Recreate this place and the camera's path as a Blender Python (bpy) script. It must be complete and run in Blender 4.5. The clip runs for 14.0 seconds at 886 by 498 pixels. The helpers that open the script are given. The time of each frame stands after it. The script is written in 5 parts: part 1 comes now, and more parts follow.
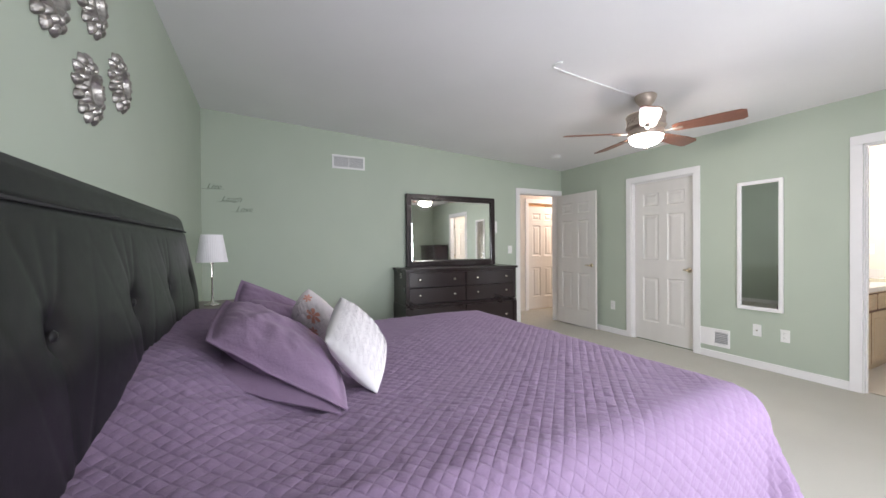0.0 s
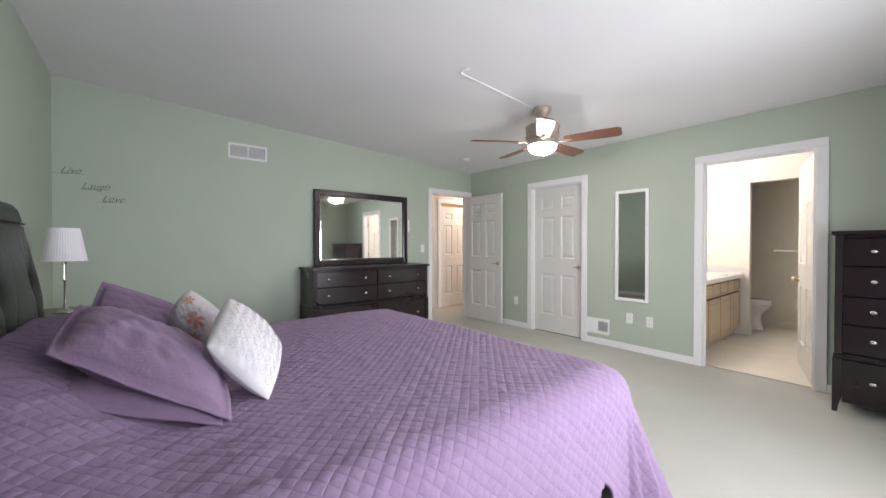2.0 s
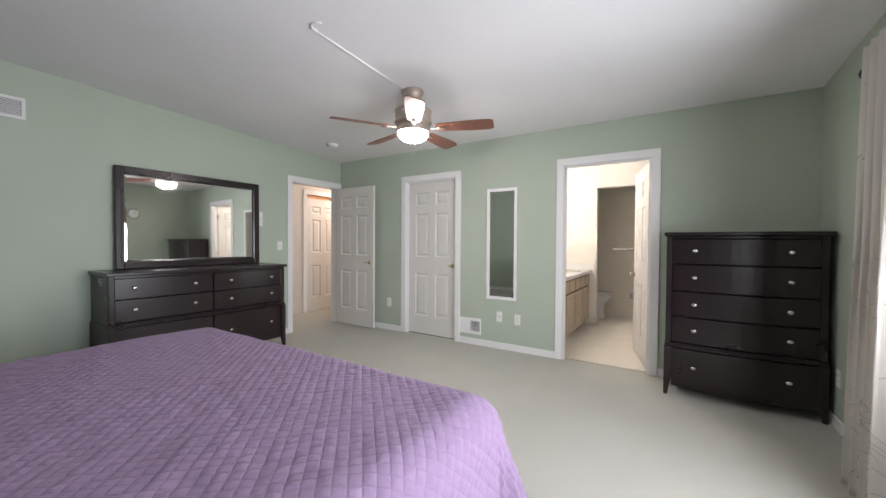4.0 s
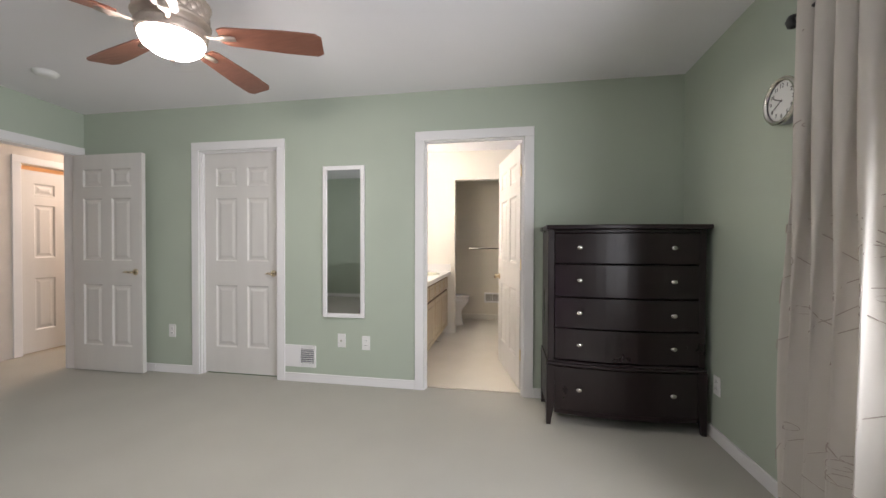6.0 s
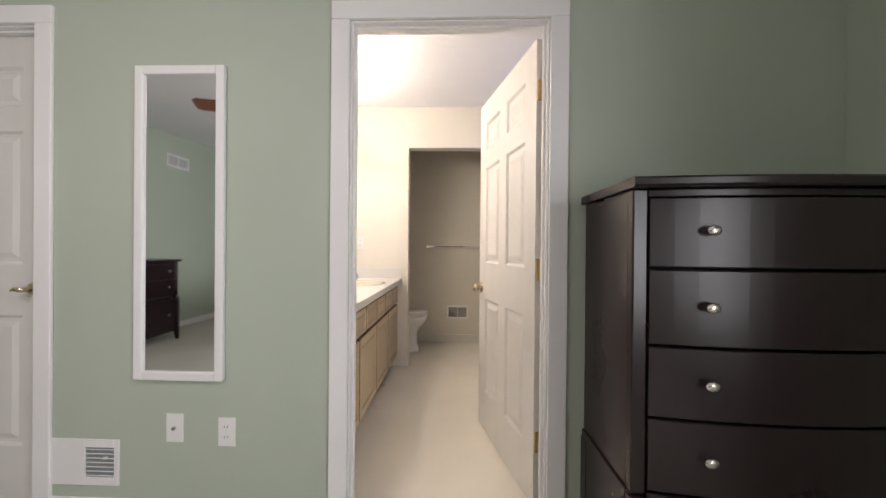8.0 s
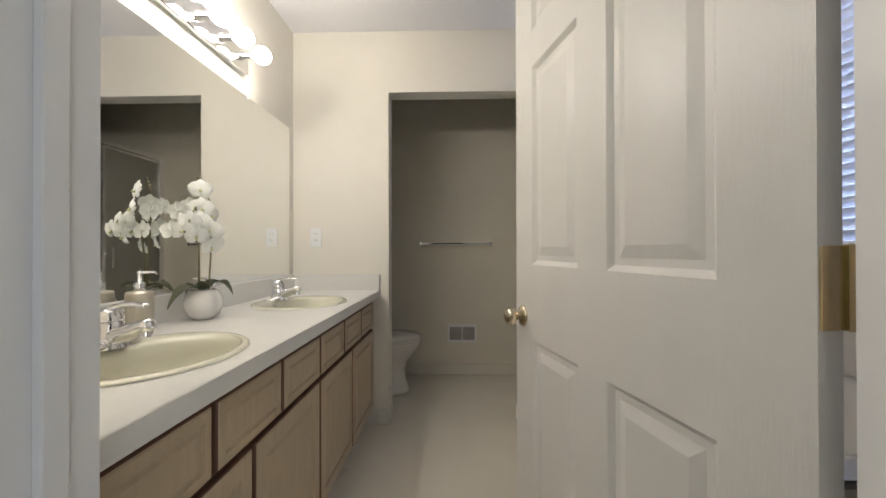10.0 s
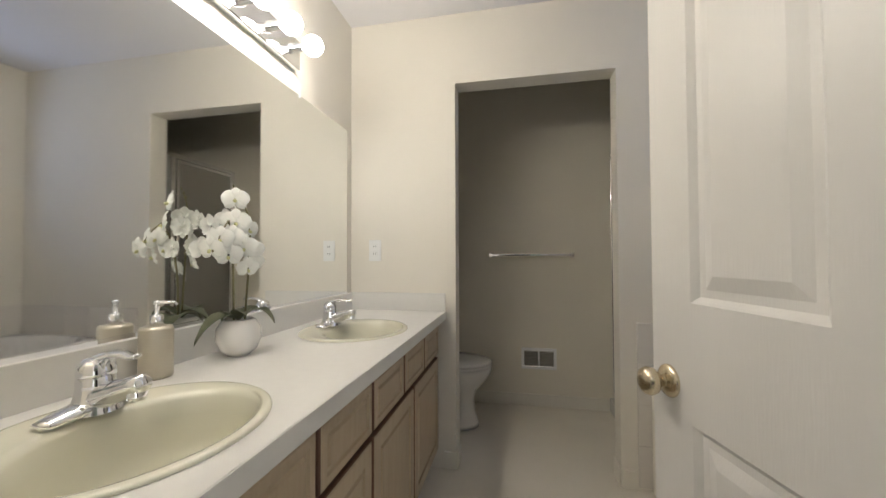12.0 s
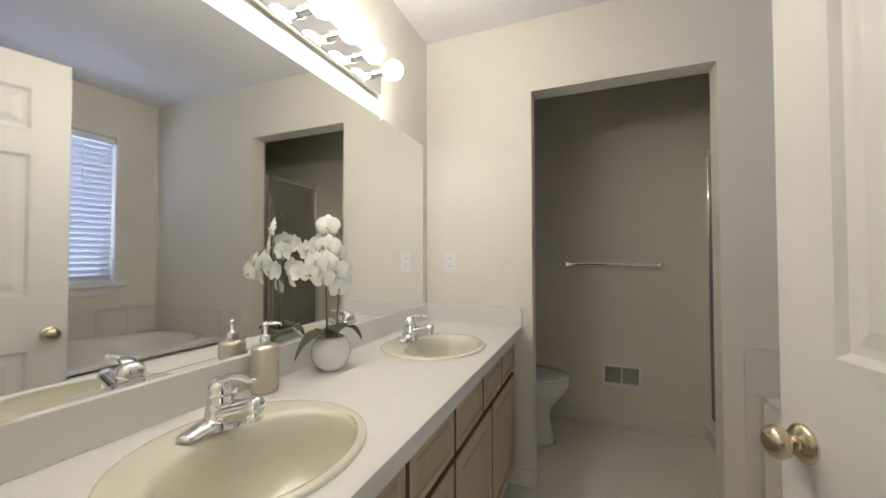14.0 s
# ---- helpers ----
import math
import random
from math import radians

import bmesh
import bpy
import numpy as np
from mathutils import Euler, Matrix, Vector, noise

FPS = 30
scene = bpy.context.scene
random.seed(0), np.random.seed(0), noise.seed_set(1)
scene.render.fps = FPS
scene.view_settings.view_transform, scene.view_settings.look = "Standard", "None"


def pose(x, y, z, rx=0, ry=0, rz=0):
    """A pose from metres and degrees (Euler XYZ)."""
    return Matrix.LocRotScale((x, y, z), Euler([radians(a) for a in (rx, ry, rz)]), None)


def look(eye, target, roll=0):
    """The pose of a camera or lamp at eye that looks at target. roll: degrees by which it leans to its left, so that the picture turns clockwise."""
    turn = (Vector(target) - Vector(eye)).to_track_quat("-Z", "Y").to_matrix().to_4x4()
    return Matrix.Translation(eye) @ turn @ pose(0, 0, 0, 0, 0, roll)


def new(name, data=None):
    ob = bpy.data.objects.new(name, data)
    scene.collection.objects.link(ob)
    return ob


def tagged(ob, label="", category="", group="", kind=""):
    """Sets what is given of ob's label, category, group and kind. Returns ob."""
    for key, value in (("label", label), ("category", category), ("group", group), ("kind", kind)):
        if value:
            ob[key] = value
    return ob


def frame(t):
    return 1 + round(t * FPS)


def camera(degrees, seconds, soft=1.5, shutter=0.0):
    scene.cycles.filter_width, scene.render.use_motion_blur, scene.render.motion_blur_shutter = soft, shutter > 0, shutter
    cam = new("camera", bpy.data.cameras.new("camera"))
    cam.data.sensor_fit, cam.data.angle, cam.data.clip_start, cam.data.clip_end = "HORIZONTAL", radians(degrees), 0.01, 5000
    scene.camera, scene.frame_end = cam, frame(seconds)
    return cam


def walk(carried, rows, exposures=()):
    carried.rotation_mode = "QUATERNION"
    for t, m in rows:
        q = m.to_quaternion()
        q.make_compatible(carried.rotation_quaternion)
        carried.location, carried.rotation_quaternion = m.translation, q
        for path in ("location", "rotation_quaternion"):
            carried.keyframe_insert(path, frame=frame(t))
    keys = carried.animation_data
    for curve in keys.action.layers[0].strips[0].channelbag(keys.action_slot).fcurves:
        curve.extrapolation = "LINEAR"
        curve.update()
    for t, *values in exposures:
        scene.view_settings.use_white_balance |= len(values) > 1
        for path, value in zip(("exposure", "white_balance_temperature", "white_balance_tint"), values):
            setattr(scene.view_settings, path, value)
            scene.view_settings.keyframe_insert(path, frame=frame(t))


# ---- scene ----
cam = camera(100.6, 14.0)
PATH = [
    (0, (1.105, -0.029, 1.227), (-0.689, 0.856, 1.211), -0.4),
    (0.5, (1.119, -0.021, 1.22), (-0.627, 0.956, 1.206), -0.3),
    (1, (1.124, -0.012, 1.214), (-0.562, 1.063, 1.2), -0.2),
    (1.5, (1.129, -0.002, 1.217), (-0.492, 1.17, 1.198), -0.1),
    (2, (1.14, 0.014, 1.219), (-0.409, 1.279, 1.197), 0.0),
    (2.5, (1.143, 0.036, 1.223), (-0.328, 1.391, 1.2), 0.1),
    (3, (1.127, 0.114, 1.217), (-0.255, 1.559, 1.189), 0.1),
    (3.5, (1.061, 0.259, 1.238), (-0.195, 1.815, 1.202), 0.3),
    (4, (0.94, 0.435, 1.228), (-0.134, 2.122, 1.191), 0.4),
    (4.2, (0.891, 0.505, 1.217), (-0.085, 2.25, 1.185), 0.4),
    (6.3, (0.545, 1.641, 1.178), (0.263, 3.621, 1.156), 0.3),
    (6.5, (0.517, 1.789, 1.163), (0.263, 3.773, 1.145), 0.4),
    (7, (0.457, 2.166, 1.146), (0.293, 4.159, 1.136), 0.3),
    (7.5, (0.424, 2.528, 1.126), (0.328, 4.526, 1.115), 0.3),
    (8, (0.366, 2.892, 1.12), (0.296, 4.891, 1.113), 0.5),
    (8.2, (0.328, 2.997, 1.127), (0.317, 4.997, 1.109), 0.6),
    (10.3, (0.314, 4.213, 1.062), (0.248, 6.212, 1.087), -0.3),
    (10.5, (0.289, 4.287, 1.058), (0.215, 6.285, 1.098), -0.4),
    (11, (0.276, 4.362, 1.095), (0.108, 6.354, 1.132), -0.2),
    (11.5, (0.245, 4.397, 1.108), (-0.04, 6.376, 1.15), -0.3),
    (12, (0.24, 4.403, 1.116), (-0.157, 6.363, 1.163), -0.2),
    (12.5, (0.223, 4.405, 1.139), (-0.259, 6.346, 1.18), -0.2),
    (13, (0.217, 4.405, 1.158), (-0.351, 6.322, 1.197), -0.1),
    (13.5, (0.203, 4.401, 1.174), (-0.446, 6.293, 1.216), -0.1),
    (14, (0.2, 4.396, 1.189), (-0.547, 6.251, 1.232), -0.1),
]
walk(cam, [(t, look(eye, target, roll)) for t, eye, target, roll in PATH], [(0, 1.08, 6350, 16), (4.2, .86, 6350, 16), (8.2, .62, 6700, 18), (10.3, -.08, 6250, 10), (14, -.06, 6300, 10)])

# ---- world, sun, large lights ----
world = bpy.data.worlds.new("world")
scene.world = world
world.use_nodes = True
sky = world.node_tree.nodes.new("ShaderNodeTexSky")
sky.sky_type = 'NISHITA'
sky.sun_disc = False
sky.sun_elevation = radians(38)
sky.sun_rotation = radians(270)
world.node_tree.links.new(sky.outputs[0], world.node_tree.nodes["Background"].inputs[0])
world.node_tree.nodes["Background"].inputs[1].default_value = 0.1


def lamp(name, kind, energy, color, m, size=None, size_y=None):
    d = bpy.data.lights.new(name, kind)
    d.energy, d.color = energy, color
    if kind == 'AREA':
        d.shape, d.size, d.size_y = 'RECTANGLE', size, size_y
    elif kind == 'SUN':
        d.angle = size
    else:
        d.shadow_soft_size = size
    ob = new(name, d)
    ob.matrix_world = m
    return ob


lamp("sun", 'SUN', 1.2, (1, .96, .9), look((-8, 2, 7), (0, 2, 0)), radians(10))
# daylight in the two window openings
day = lamp("window_daylight", 'AREA', 57, (.93, .97, 1), look((1.90, 1.66, 1.26), (0, 1.66, 1.16)), 2.2, 1.3)
day.data.spread = radians(163)
lamp("bath_window_daylight", 'AREA', 8.5, (.60, .70, 1), look((1.885, 5.63, 1.56), (0, 5.63, 1.5)), .8, 1.0)
# unseen hall lamp, and an orange one added in the made-up room across it
lamp("hall_lamp", 'POINT', 26, (1, .86, .72), pose(-4.0, 5.75, 2.2), .3)
lamp("added_room_glow", 'POINT', 22, (1, .62, .35), pose(-5.1, 5.0, 2.1), .1)

# ---- room numbers ----
W, E, S, N = -3.427, 1.863, -.585, 4.363
NB = N + .088            # bathroom face of the shared wall
M, BE, B, A = -.686, 1.80, 6.345, 7.279
CEIL_N, CEIL_S = 2.43, 2.675


def ceil_z(y):
    return CEIL_N + (N - y) / (N - S) * (CEIL_S - CEIL_N)


# ---- materials ----
def mat(name, col, rough=.5, metal=0.0, var=.06, scale=8, bump=0.0, bscale=200, col2=None, coat=0.0, stretch=None, sheen=0.0, spec=None, rand=0.0):
    m = bpy.data.materials.new(name)
    m.use_nodes = True
    nt = m.node_tree
    p = nt.nodes["Principled BSDF"]
    tc = nt.nodes.new("ShaderNodeTexCoord")
    src = tc.outputs["Object"]
    if stretch:
        mp = nt.nodes.new("ShaderNodeMapping")
        mp.inputs["Scale"].default_value = stretch
        nt.links.new(src, mp.inputs[0])
        src = mp.outputs[0]
    n1 = nt.nodes.new("ShaderNodeTexNoise")
    n1.inputs["Scale"].default_value = scale
    n1.inputs["Detail"].default_value = 6
    nt.links.new(src, n1.inputs["Vector"])
    ramp = nt.nodes.new("ShaderNodeMix")
    ramp.data_type = 'RGBA'
    c2 = col2 or [max(0, c * (1 - 2 * var)) for c in col]
    c1 = col if col2 else [min(1, c * (1 + var)) for c in col]
    ramp.inputs[6].default_value = (*c1, 1)
    ramp.inputs[7].default_value = (*c2, 1)
    nt.links.new(n1.outputs["Fac"], ramp.inputs[0])
    nt.links.new(ramp.outputs[2], p.inputs["Base Color"])
    mr = nt.nodes.new("ShaderNodeMapRange")
    mr.inputs[3].default_value, mr.inputs[4].default_value = max(0, rough - .06), min(1, rough + .06)
    nt.links.new(n1.outputs["Fac"], mr.inputs[0])
    nt.links.new(mr.outputs[0], p.inputs["Roughness"])
    p.inputs["Metallic"].default_value = metal
    p.inputs["Coat Weight"].default_value = coat
    p.inputs["Sheen Weight"].default_value = sheen
    if spec is not None:
        p.inputs["Specular IOR Level"].default_value = spec
    if bump:
        n2 = nt.nodes.new("ShaderNodeTexNoise")
        n2.inputs["Scale"].default_value = bscale
        n2.inputs["Detail"].default_value = 3
        nt.links.new(src, n2.inputs["Vector"])
        b = nt.nodes.new("ShaderNodeBump")
        b.inputs["Strength"].default_value = bump
        b.inputs["Distance"].default_value = .004
        nt.links.new(n2.outputs["Fac"], b.inputs["Height"])
        nt.links.new(b.outputs[0], p.inputs["Normal"])
    return m


def glow(name, col, strength):
    m = mat(name, (.9, .9, .9), .3)
    p = m.node_tree.nodes["Principled BSDF"]
    p.inputs["Emission Color"].default_value = (*col, 1)
    p.inputs["Emission Strength"].default_value = strength
    return m


def glass(name, rough=0.0, col=(1, 1, 1)):
    m = bpy.data.materials.new(name)
    m.use_nodes = True
    p = m.node_tree.nodes["Principled BSDF"]
    p.inputs["Base Color"].default_value = (*col, 1)
    p.inputs["Transmission Weight"].default_value = 1
    p.inputs["Roughness"].default_value = rough
    p.inputs["IOR"].default_value = 1.45
    return m


GREEN = mat("green_paint", (.455, .515, .425), .6, var=.03, scale=2.2, bump=.05, bscale=260)
CREAM = mat("cream_paint", (.79, .75, .665), .55, var=.03, scale=2, bump=.06, bscale=240)
TAUPE = mat("taupe_paint", (.80, .75, .64), .55, var=.03, scale=2, bump=.06, bscale=240)
CEILM = mat("ceiling_paint", (.84, .83, .84), .75, var=.03, scale=1.5, bump=.12, bscale=180)
WHITE = mat("white_trim", (.84, .83, .825), .35, var=.02, scale=5, bump=.02, bscale=90)
DOORW = mat("white_door_paint", (.72, .70, .665), .36, var=.03, scale=4, bump=.10, bscale=90, stretch=(3, 3, .3))
CARPET = mat("carpet", (.50, .485, .42), .95, scale=2.6, col2=(.42, .405, .35), bump=.9, bscale=420, sheen=.2)
VINYL = mat("cream_vinyl", (.80, .75, .65), .30, var=.05, scale=3, bump=.05, bscale=60)
ESPRESSO = mat("espresso_wood", (.020, .010, .011), .29, scale=3, col2=(.013, .007, .008), bump=.02, bscale=60, spec=.5)
LEATHER = mat("black_leather", (.012, .012, .013), .36, scale=30, col2=(.007, .007, .008), bump=.10, bscale=320, spec=.3)
BLACKM = mat("black_metal", (.02, .02, .02), .4, bump=.03)
PURPLE = mat("purple_quilt", (.30, .207, .33), .85, scale=26, col2=(.235, .158, .262), bump=.5, bscale=700, sheen=.08)
PURPLE2 = mat("purple_sham", (.30, .205, .315), .85, scale=14, col2=(.245, .162, .26), bump=.5, bscale=90, sheen=.08)
NICKEL = mat("brushed_nickel", (.70, .67, .62), .25, 1.0, bump=.03)
SATIN = mat("satin_brass", (.74, .64, .47), .22, 1.0)
CHROME = mat("chrome", (.88, .88, .90), .06, 1.0, var=.01)
BRASS = mat("brass", (.78, .62, .36), .18, 1.0)
SILVER = mat("antique_silver", (.60, .58, .55), .42, 1.0, scale=60, col2=(.26, .24, .22), bump=.7, bscale=80)
MIRROR = mat("mirror_glass", (.93, .94, .93), .0, 1.0, var=.0)
FANMETAL = mat("weathered_pewter", (.42, .33, .27), .42, .65, scale=40, col2=(.60, .53, .46), bump=.5, bscale=70)
BLADE = mat("walnut_blade", (.26, .105, .065), .38, scale=6, col2=(.15, .055, .035), bump=.1, bscale=60, stretch=(1.5, 14, 14))
OAK = mat("pickled_oak", (.54, .43, .295), .42, scale=7, col2=(.42, .325, .21), bump=.15, bscale=60, stretch=(9, 9, .9))
# dark oak: painted shade in the cabinet gaps, and the fronts' reddish stained edges
OAKGAP = mat("oak_gap_shade_dark_edges", (.16, .075, .042), .5, scale=7, col2=(.10, .045, .026), stretch=(9, 9, .9))
LAMINATE = mat("white_laminate", (.74, .725, .69), .32, var=.02, scale=40)
BISQUE = mat("bisque_porcelain", (.70, .68, .55), .16, var=.02, coat=.2)
PORCELAIN = mat("white_porcelain", (.82, .79, .74), .12, var=.02, coat=.5)
SHADE = mat("white_lampshade", (.86, .84, .86), .8, bump=.1, bscale=300)
PLASTIC = mat("white_plastic", (.82, .82, .80), .3, var=.02)
VENTBACK = mat("vent_shadow", (.34, .31, .26), .7)
DARK = mat("dark_void", (.02, .02, .02), .8)
GREY = mat("grey_plastic", (.30, .31, .32), .4)
CURTAIN = mat("cream_curtain", (.74, .70, .64), .8, scale=12, var=.05, bump=.2, bscale=300, sheen=.2)
nt = CURTAIN.node_tree
tr = nt.nodes.new("ShaderNodeBsdfTranslucent")
tr.inputs[0].default_value = (.74, .71, .66, 1)
mx = nt.nodes.new("ShaderNodeMixShader")
mx.inputs[0].default_value = .4
nt.links.new(nt.nodes["Principled BSDF"].outputs[0], mx.inputs[1])
nt.links.new(tr.outputs[0], mx.inputs[2])
nt.links.new(mx.outputs[0], nt.nodes["Material Output"].inputs[0])
EMBROID = mat("taupe_embroidery", (.46, .39, .34), .7)
BAMBOO = mat("woven_shade", (.30, .19, .13), .7, scale=20, col2=(.20, .12, .08), bump=.4, bscale=120, stretch=(1, 1, 12))
BLIND = mat("white_blind_slat", (.80, .83, .90), .45, var=.02)
CHAMP = mat("champagne_metal", (.62, .57, .47), .38, .7, bump=.04)
PETAL = mat("orchid_petal", (.88, .88, .82), .6, var=.03, scale=30, sheen=.2)
LIP = mat("orchid_lip", (.72, .70, .38), .6)
STEM = mat("orchid_stem", (.22, .20, .10), .6)
LEAF = mat("orchid_leaf", (.25, .26, .17), .5, scale=18, col2=(.17, .18, .11))
DECAL = mat("charcoal_vinyl", (.08, .10, .07), .6)
FLORAL = mat("floral_linen", (.72, .68, .68), .85, scale=11, col2=(.52, .47, .50), bump=.4, bscale=300)
CORAL = mat("coral_print", (.62, .30, .24), .85, bump=.3, bscale=300)
WHITELINEN = mat("white_linen", (.76, .73, .74), .85, var=.06, scale=14, bump=.2, bscale=260)
LEAFPRINT = mat("grey_leaf_print", (.47, .44, .46), .85)
# orange in this wall colour stands in for warm lamplight
WARMWALL = mat("orange_glow_wall", (.66, .46, .30), .6)
HALLW = mat("hall_paint", (.72, .66, .60), .6, bump=.05)
LAWN = mat("lawn", (.07, .10, .04), .9, scale=.3)
BULB = glow("globe_bulb", (1, .92, .80), 40)
BOWL = glow("frosted_bowl", (1, .95, .88), 48)
SHOWERG = glass("shower_glass", .25, (.62, .59, .52))
SHOWERG.node_tree.nodes["Principled BSDF"].inputs["Transmission Weight"].default_value = .55
PANE = glass("window_glass")


# stitched diamond lines on the quilt, in cloth metres
nt = PURPLE.node_tree
uvn = nt.nodes.new("ShaderNodeUVMap")
uvn.uv_map = "cloth"
sep = nt.nodes.new("ShaderNodeSeparateXYZ")
nt.links.new(uvn.outputs[0], sep.inputs[0])


def calc(op, x, y=None):
    n = nt.nodes.new("ShaderNodeMath")
    n.operation = op
    for k, v in enumerate((x, y)):
        if v is None:
            continue
        if isinstance(v, (int, float)):
            n.inputs[k].default_value = v
        else:
            nt.links.new(v, n.inputs[k])
    return n.outputs[0]


def line_dist(v):
    """Distance, in cells, from the nearest stitch line."""
    return calc('SUBTRACT', .5, calc('ABSOLUTE', calc('SUBTRACT', calc('FRACT', calc('DIVIDE', v, PITCH)), .5)))


PITCH = .046
near = calc('MINIMUM', line_dist(calc('ADD', sep.outputs[0], sep.outputs[1])), line_dist(calc('SUBTRACT', sep.outputs[0], sep.outputs[1])))
smooth = nt.nodes.new("ShaderNodeMapRange")
smooth.interpolation_type = 'SMOOTHSTEP'
smooth.inputs[1].default_value, smooth.inputs[2].default_value = .0, .14
nt.links.new(near, smooth.inputs[0])
pb = nt.nodes["Principled BSDF"]
old = pb.inputs["Base Color"].links[0].from_socket
thread = nt.nodes.new("ShaderNodeMix")
thread.data_type = 'RGBA'
thread.inputs[6].default_value = (.255, .175, .28, 1)
nt.links.new(smooth.outputs[0], thread.inputs[0])
nt.links.new(old, thread.inputs[7])
nt.links.new(thread.outputs[2], pb.inputs["Base Color"])
seam = nt.nodes.new("ShaderNodeBump")
seam.inputs["Strength"].default_value = .28
seam.inputs["Distance"].default_value = .006
nt.links.new(smooth.outputs[0], seam.inputs["Height"])
nt.links.new(pb.inputs["Normal"].links[0].from_socket, seam.inputs["Normal"])
nt.links.new(seam.outputs[0], pb.inputs["Normal"])


# ---- mesh helpers ----
def mesh_of(name, bm, material, smooth=False):
    me = bpy.data.meshes.new(name)
    bmesh.ops.recalc_face_normals(bm, faces=bm.faces)
    bm.to_mesh(me)
    bm.free()
    for m in (material if isinstance(material, (list, tuple)) else [material]):
        me.materials.append(m)
    if smooth:
        me.polygons.foreach_set("use_smooth", [True] * len(me.polygons))
    return me


def part(name, bm, material, parent, label="", smooth=False):
    ob = new(name, mesh_of(name, bm, material, smooth))
    ob.parent = parent
    if label:
        tagged(ob, label)
    return ob


def solo(name, bm, material, label="", category="", group="", kind="", smooth=False, m=None):
    ob = new(name, mesh_of(name, bm, material, smooth))
    if m is not None:
        ob.matrix_world = m
    return tagged(ob, label, category, group, kind)


def thing(name, m, label, category, group="", kind=""):
    ob = new(name)
    ob.empty_display_size = .05
    ob.matrix_world = m
    return tagged(ob, label, category, group, kind)


def bx(bm, a, b, bev=0.0, seg=2):
    g = bmesh.ops.create_cube(bm, size=1, matrix=Matrix.LocRotScale([(p + q) / 2 for p, q in zip(a, b)], None, [abs(q - p) for p, q in zip(a, b)]))
    if bev:
        es = {e for v in g["verts"] for e in v.link_edges}
        bmesh.ops.bevel(bm, geom=list(es), offset=bev, segments=seg, affect='EDGES', profile=.5)
    return bm


def box(a, b, bev=0.0, seg=2):
    return bx(bmesh.new(), a, b, bev, seg)


def lathe(bm, prof, seg=24, m=None, sx=1, sy=1):
    m = m or Matrix()
    rings = []
    for r, z in prof:
        if r < 1e-5:
            rings.append([bm.verts.new(m @ Vector((0, 0, z)))])
        else:
            rings.append([bm.verts.new(m @ Vector((r * sx * math.cos(2 * math.pi * i / seg), r * sy * math.sin(2 * math.pi * i / seg), z))) for i in range(seg)])
    for p, q in zip(rings, rings[1:]):
        for i in range(seg):
            j = (i + 1) % seg
            if len(p) == 1 and len(q) == 1:
                continue
            if len(p) == 1:
                bm.faces.new((p[0], q[i], q[j]))
            elif len(q) == 1:
                bm.faces.new((p[i], p[j], q[0]))
            else:
                bm.faces.new((p[i], p[j], q[j], q[i]))
    return bm


def sweep(bm, pts, radii, seg=12, flat=1.0, cap=True):
    pts = [Vector(p) for p in pts]
    if not isinstance(radii, (list, tuple)):
        radii = [radii] * len(pts)
    rings = []
    side = None
    for i, p in enumerate(pts):
        t = (pts[min(i + 1, len(pts) - 1)] - pts[max(i - 1, 0)]).normalized()
        if side is None:
            side = t.cross(Vector((0, 0, 1)))
            if side.length < .1:
                side = t.cross(Vector((1, 0, 0)))
        side = (side - t * side.dot(t)).normalized()
        up = side.cross(t)
        r = radii[i]
        rings.append([bm.verts.new(p + side * r * math.cos(2 * math.pi * k / seg) + up * r * flat * math.sin(2 * math.pi * k / seg)) for k in range(seg)])
    for a, b in zip(rings, rings[1:]):
        for k in range(seg):
            bm.faces.new((a[k], a[(k + 1) % seg], b[(k + 1) % seg], b[k]))
    if cap:
        bm.faces.new(rings[0][::-1])
        bm.faces.new(rings[-1])
    return bm


def grid(bm, nu, nv, f, mi=0):
    vs = [[bm.verts.new(f(i / nu, j / nv)) for j in range(nv + 1)] for i in range(nu + 1)]
    for i in range(nu):
        for j in range(nv):
            fc = bm.faces.new((vs[i][j], vs[i + 1][j], vs[i + 1][j + 1], vs[i][j + 1]))
            fc.material_index = mi
    return vs


def words(name, text, size, material, m, parent=None, shear=0.0, depth=.001, thin=0.0, label="", category="", kind=""):
    c = bpy.data.curves.new(name, 'FONT')
    c.body, c.size, c.extrude, c.shear = text, size, depth, shear
    c.align_x, c.align_y = 'CENTER', 'CENTER'
    c.offset = thin
    tmp = bpy.data.objects.new(name, c)
    me = bpy.data.meshes.new_from_object(tmp)
    bpy.data.objects.remove(tmp)
    me.materials.clear()
    me.materials.append(material)
    ob = new(name, me)
    ob.parent = parent
    ob.matrix_local = m
    return tagged(ob, label, category, "", kind)


def slab(name, a, b, material, label=""):
    return solo(name, box(a, b), material, label, "", "", "structure")


# ---- structure: floors, walls, ceilings ----
slab("floor_carpet", (W - .12, S - .12, -.12), (E + .15, N + .055, 0), CARPET, "pale grey-beige cut pile carpet")
slab("floor_bathroom", (M - .12, N + .055, -.12), (BE + .2, A + .12, -.002), VINYL, "cream vinyl bathroom floor")
slab("floor_hall", (-6.2, 2.2, -.12), (W - .12, 6.4, -.004), CARPET, "pale hall carpet")

Z2 = 2.8


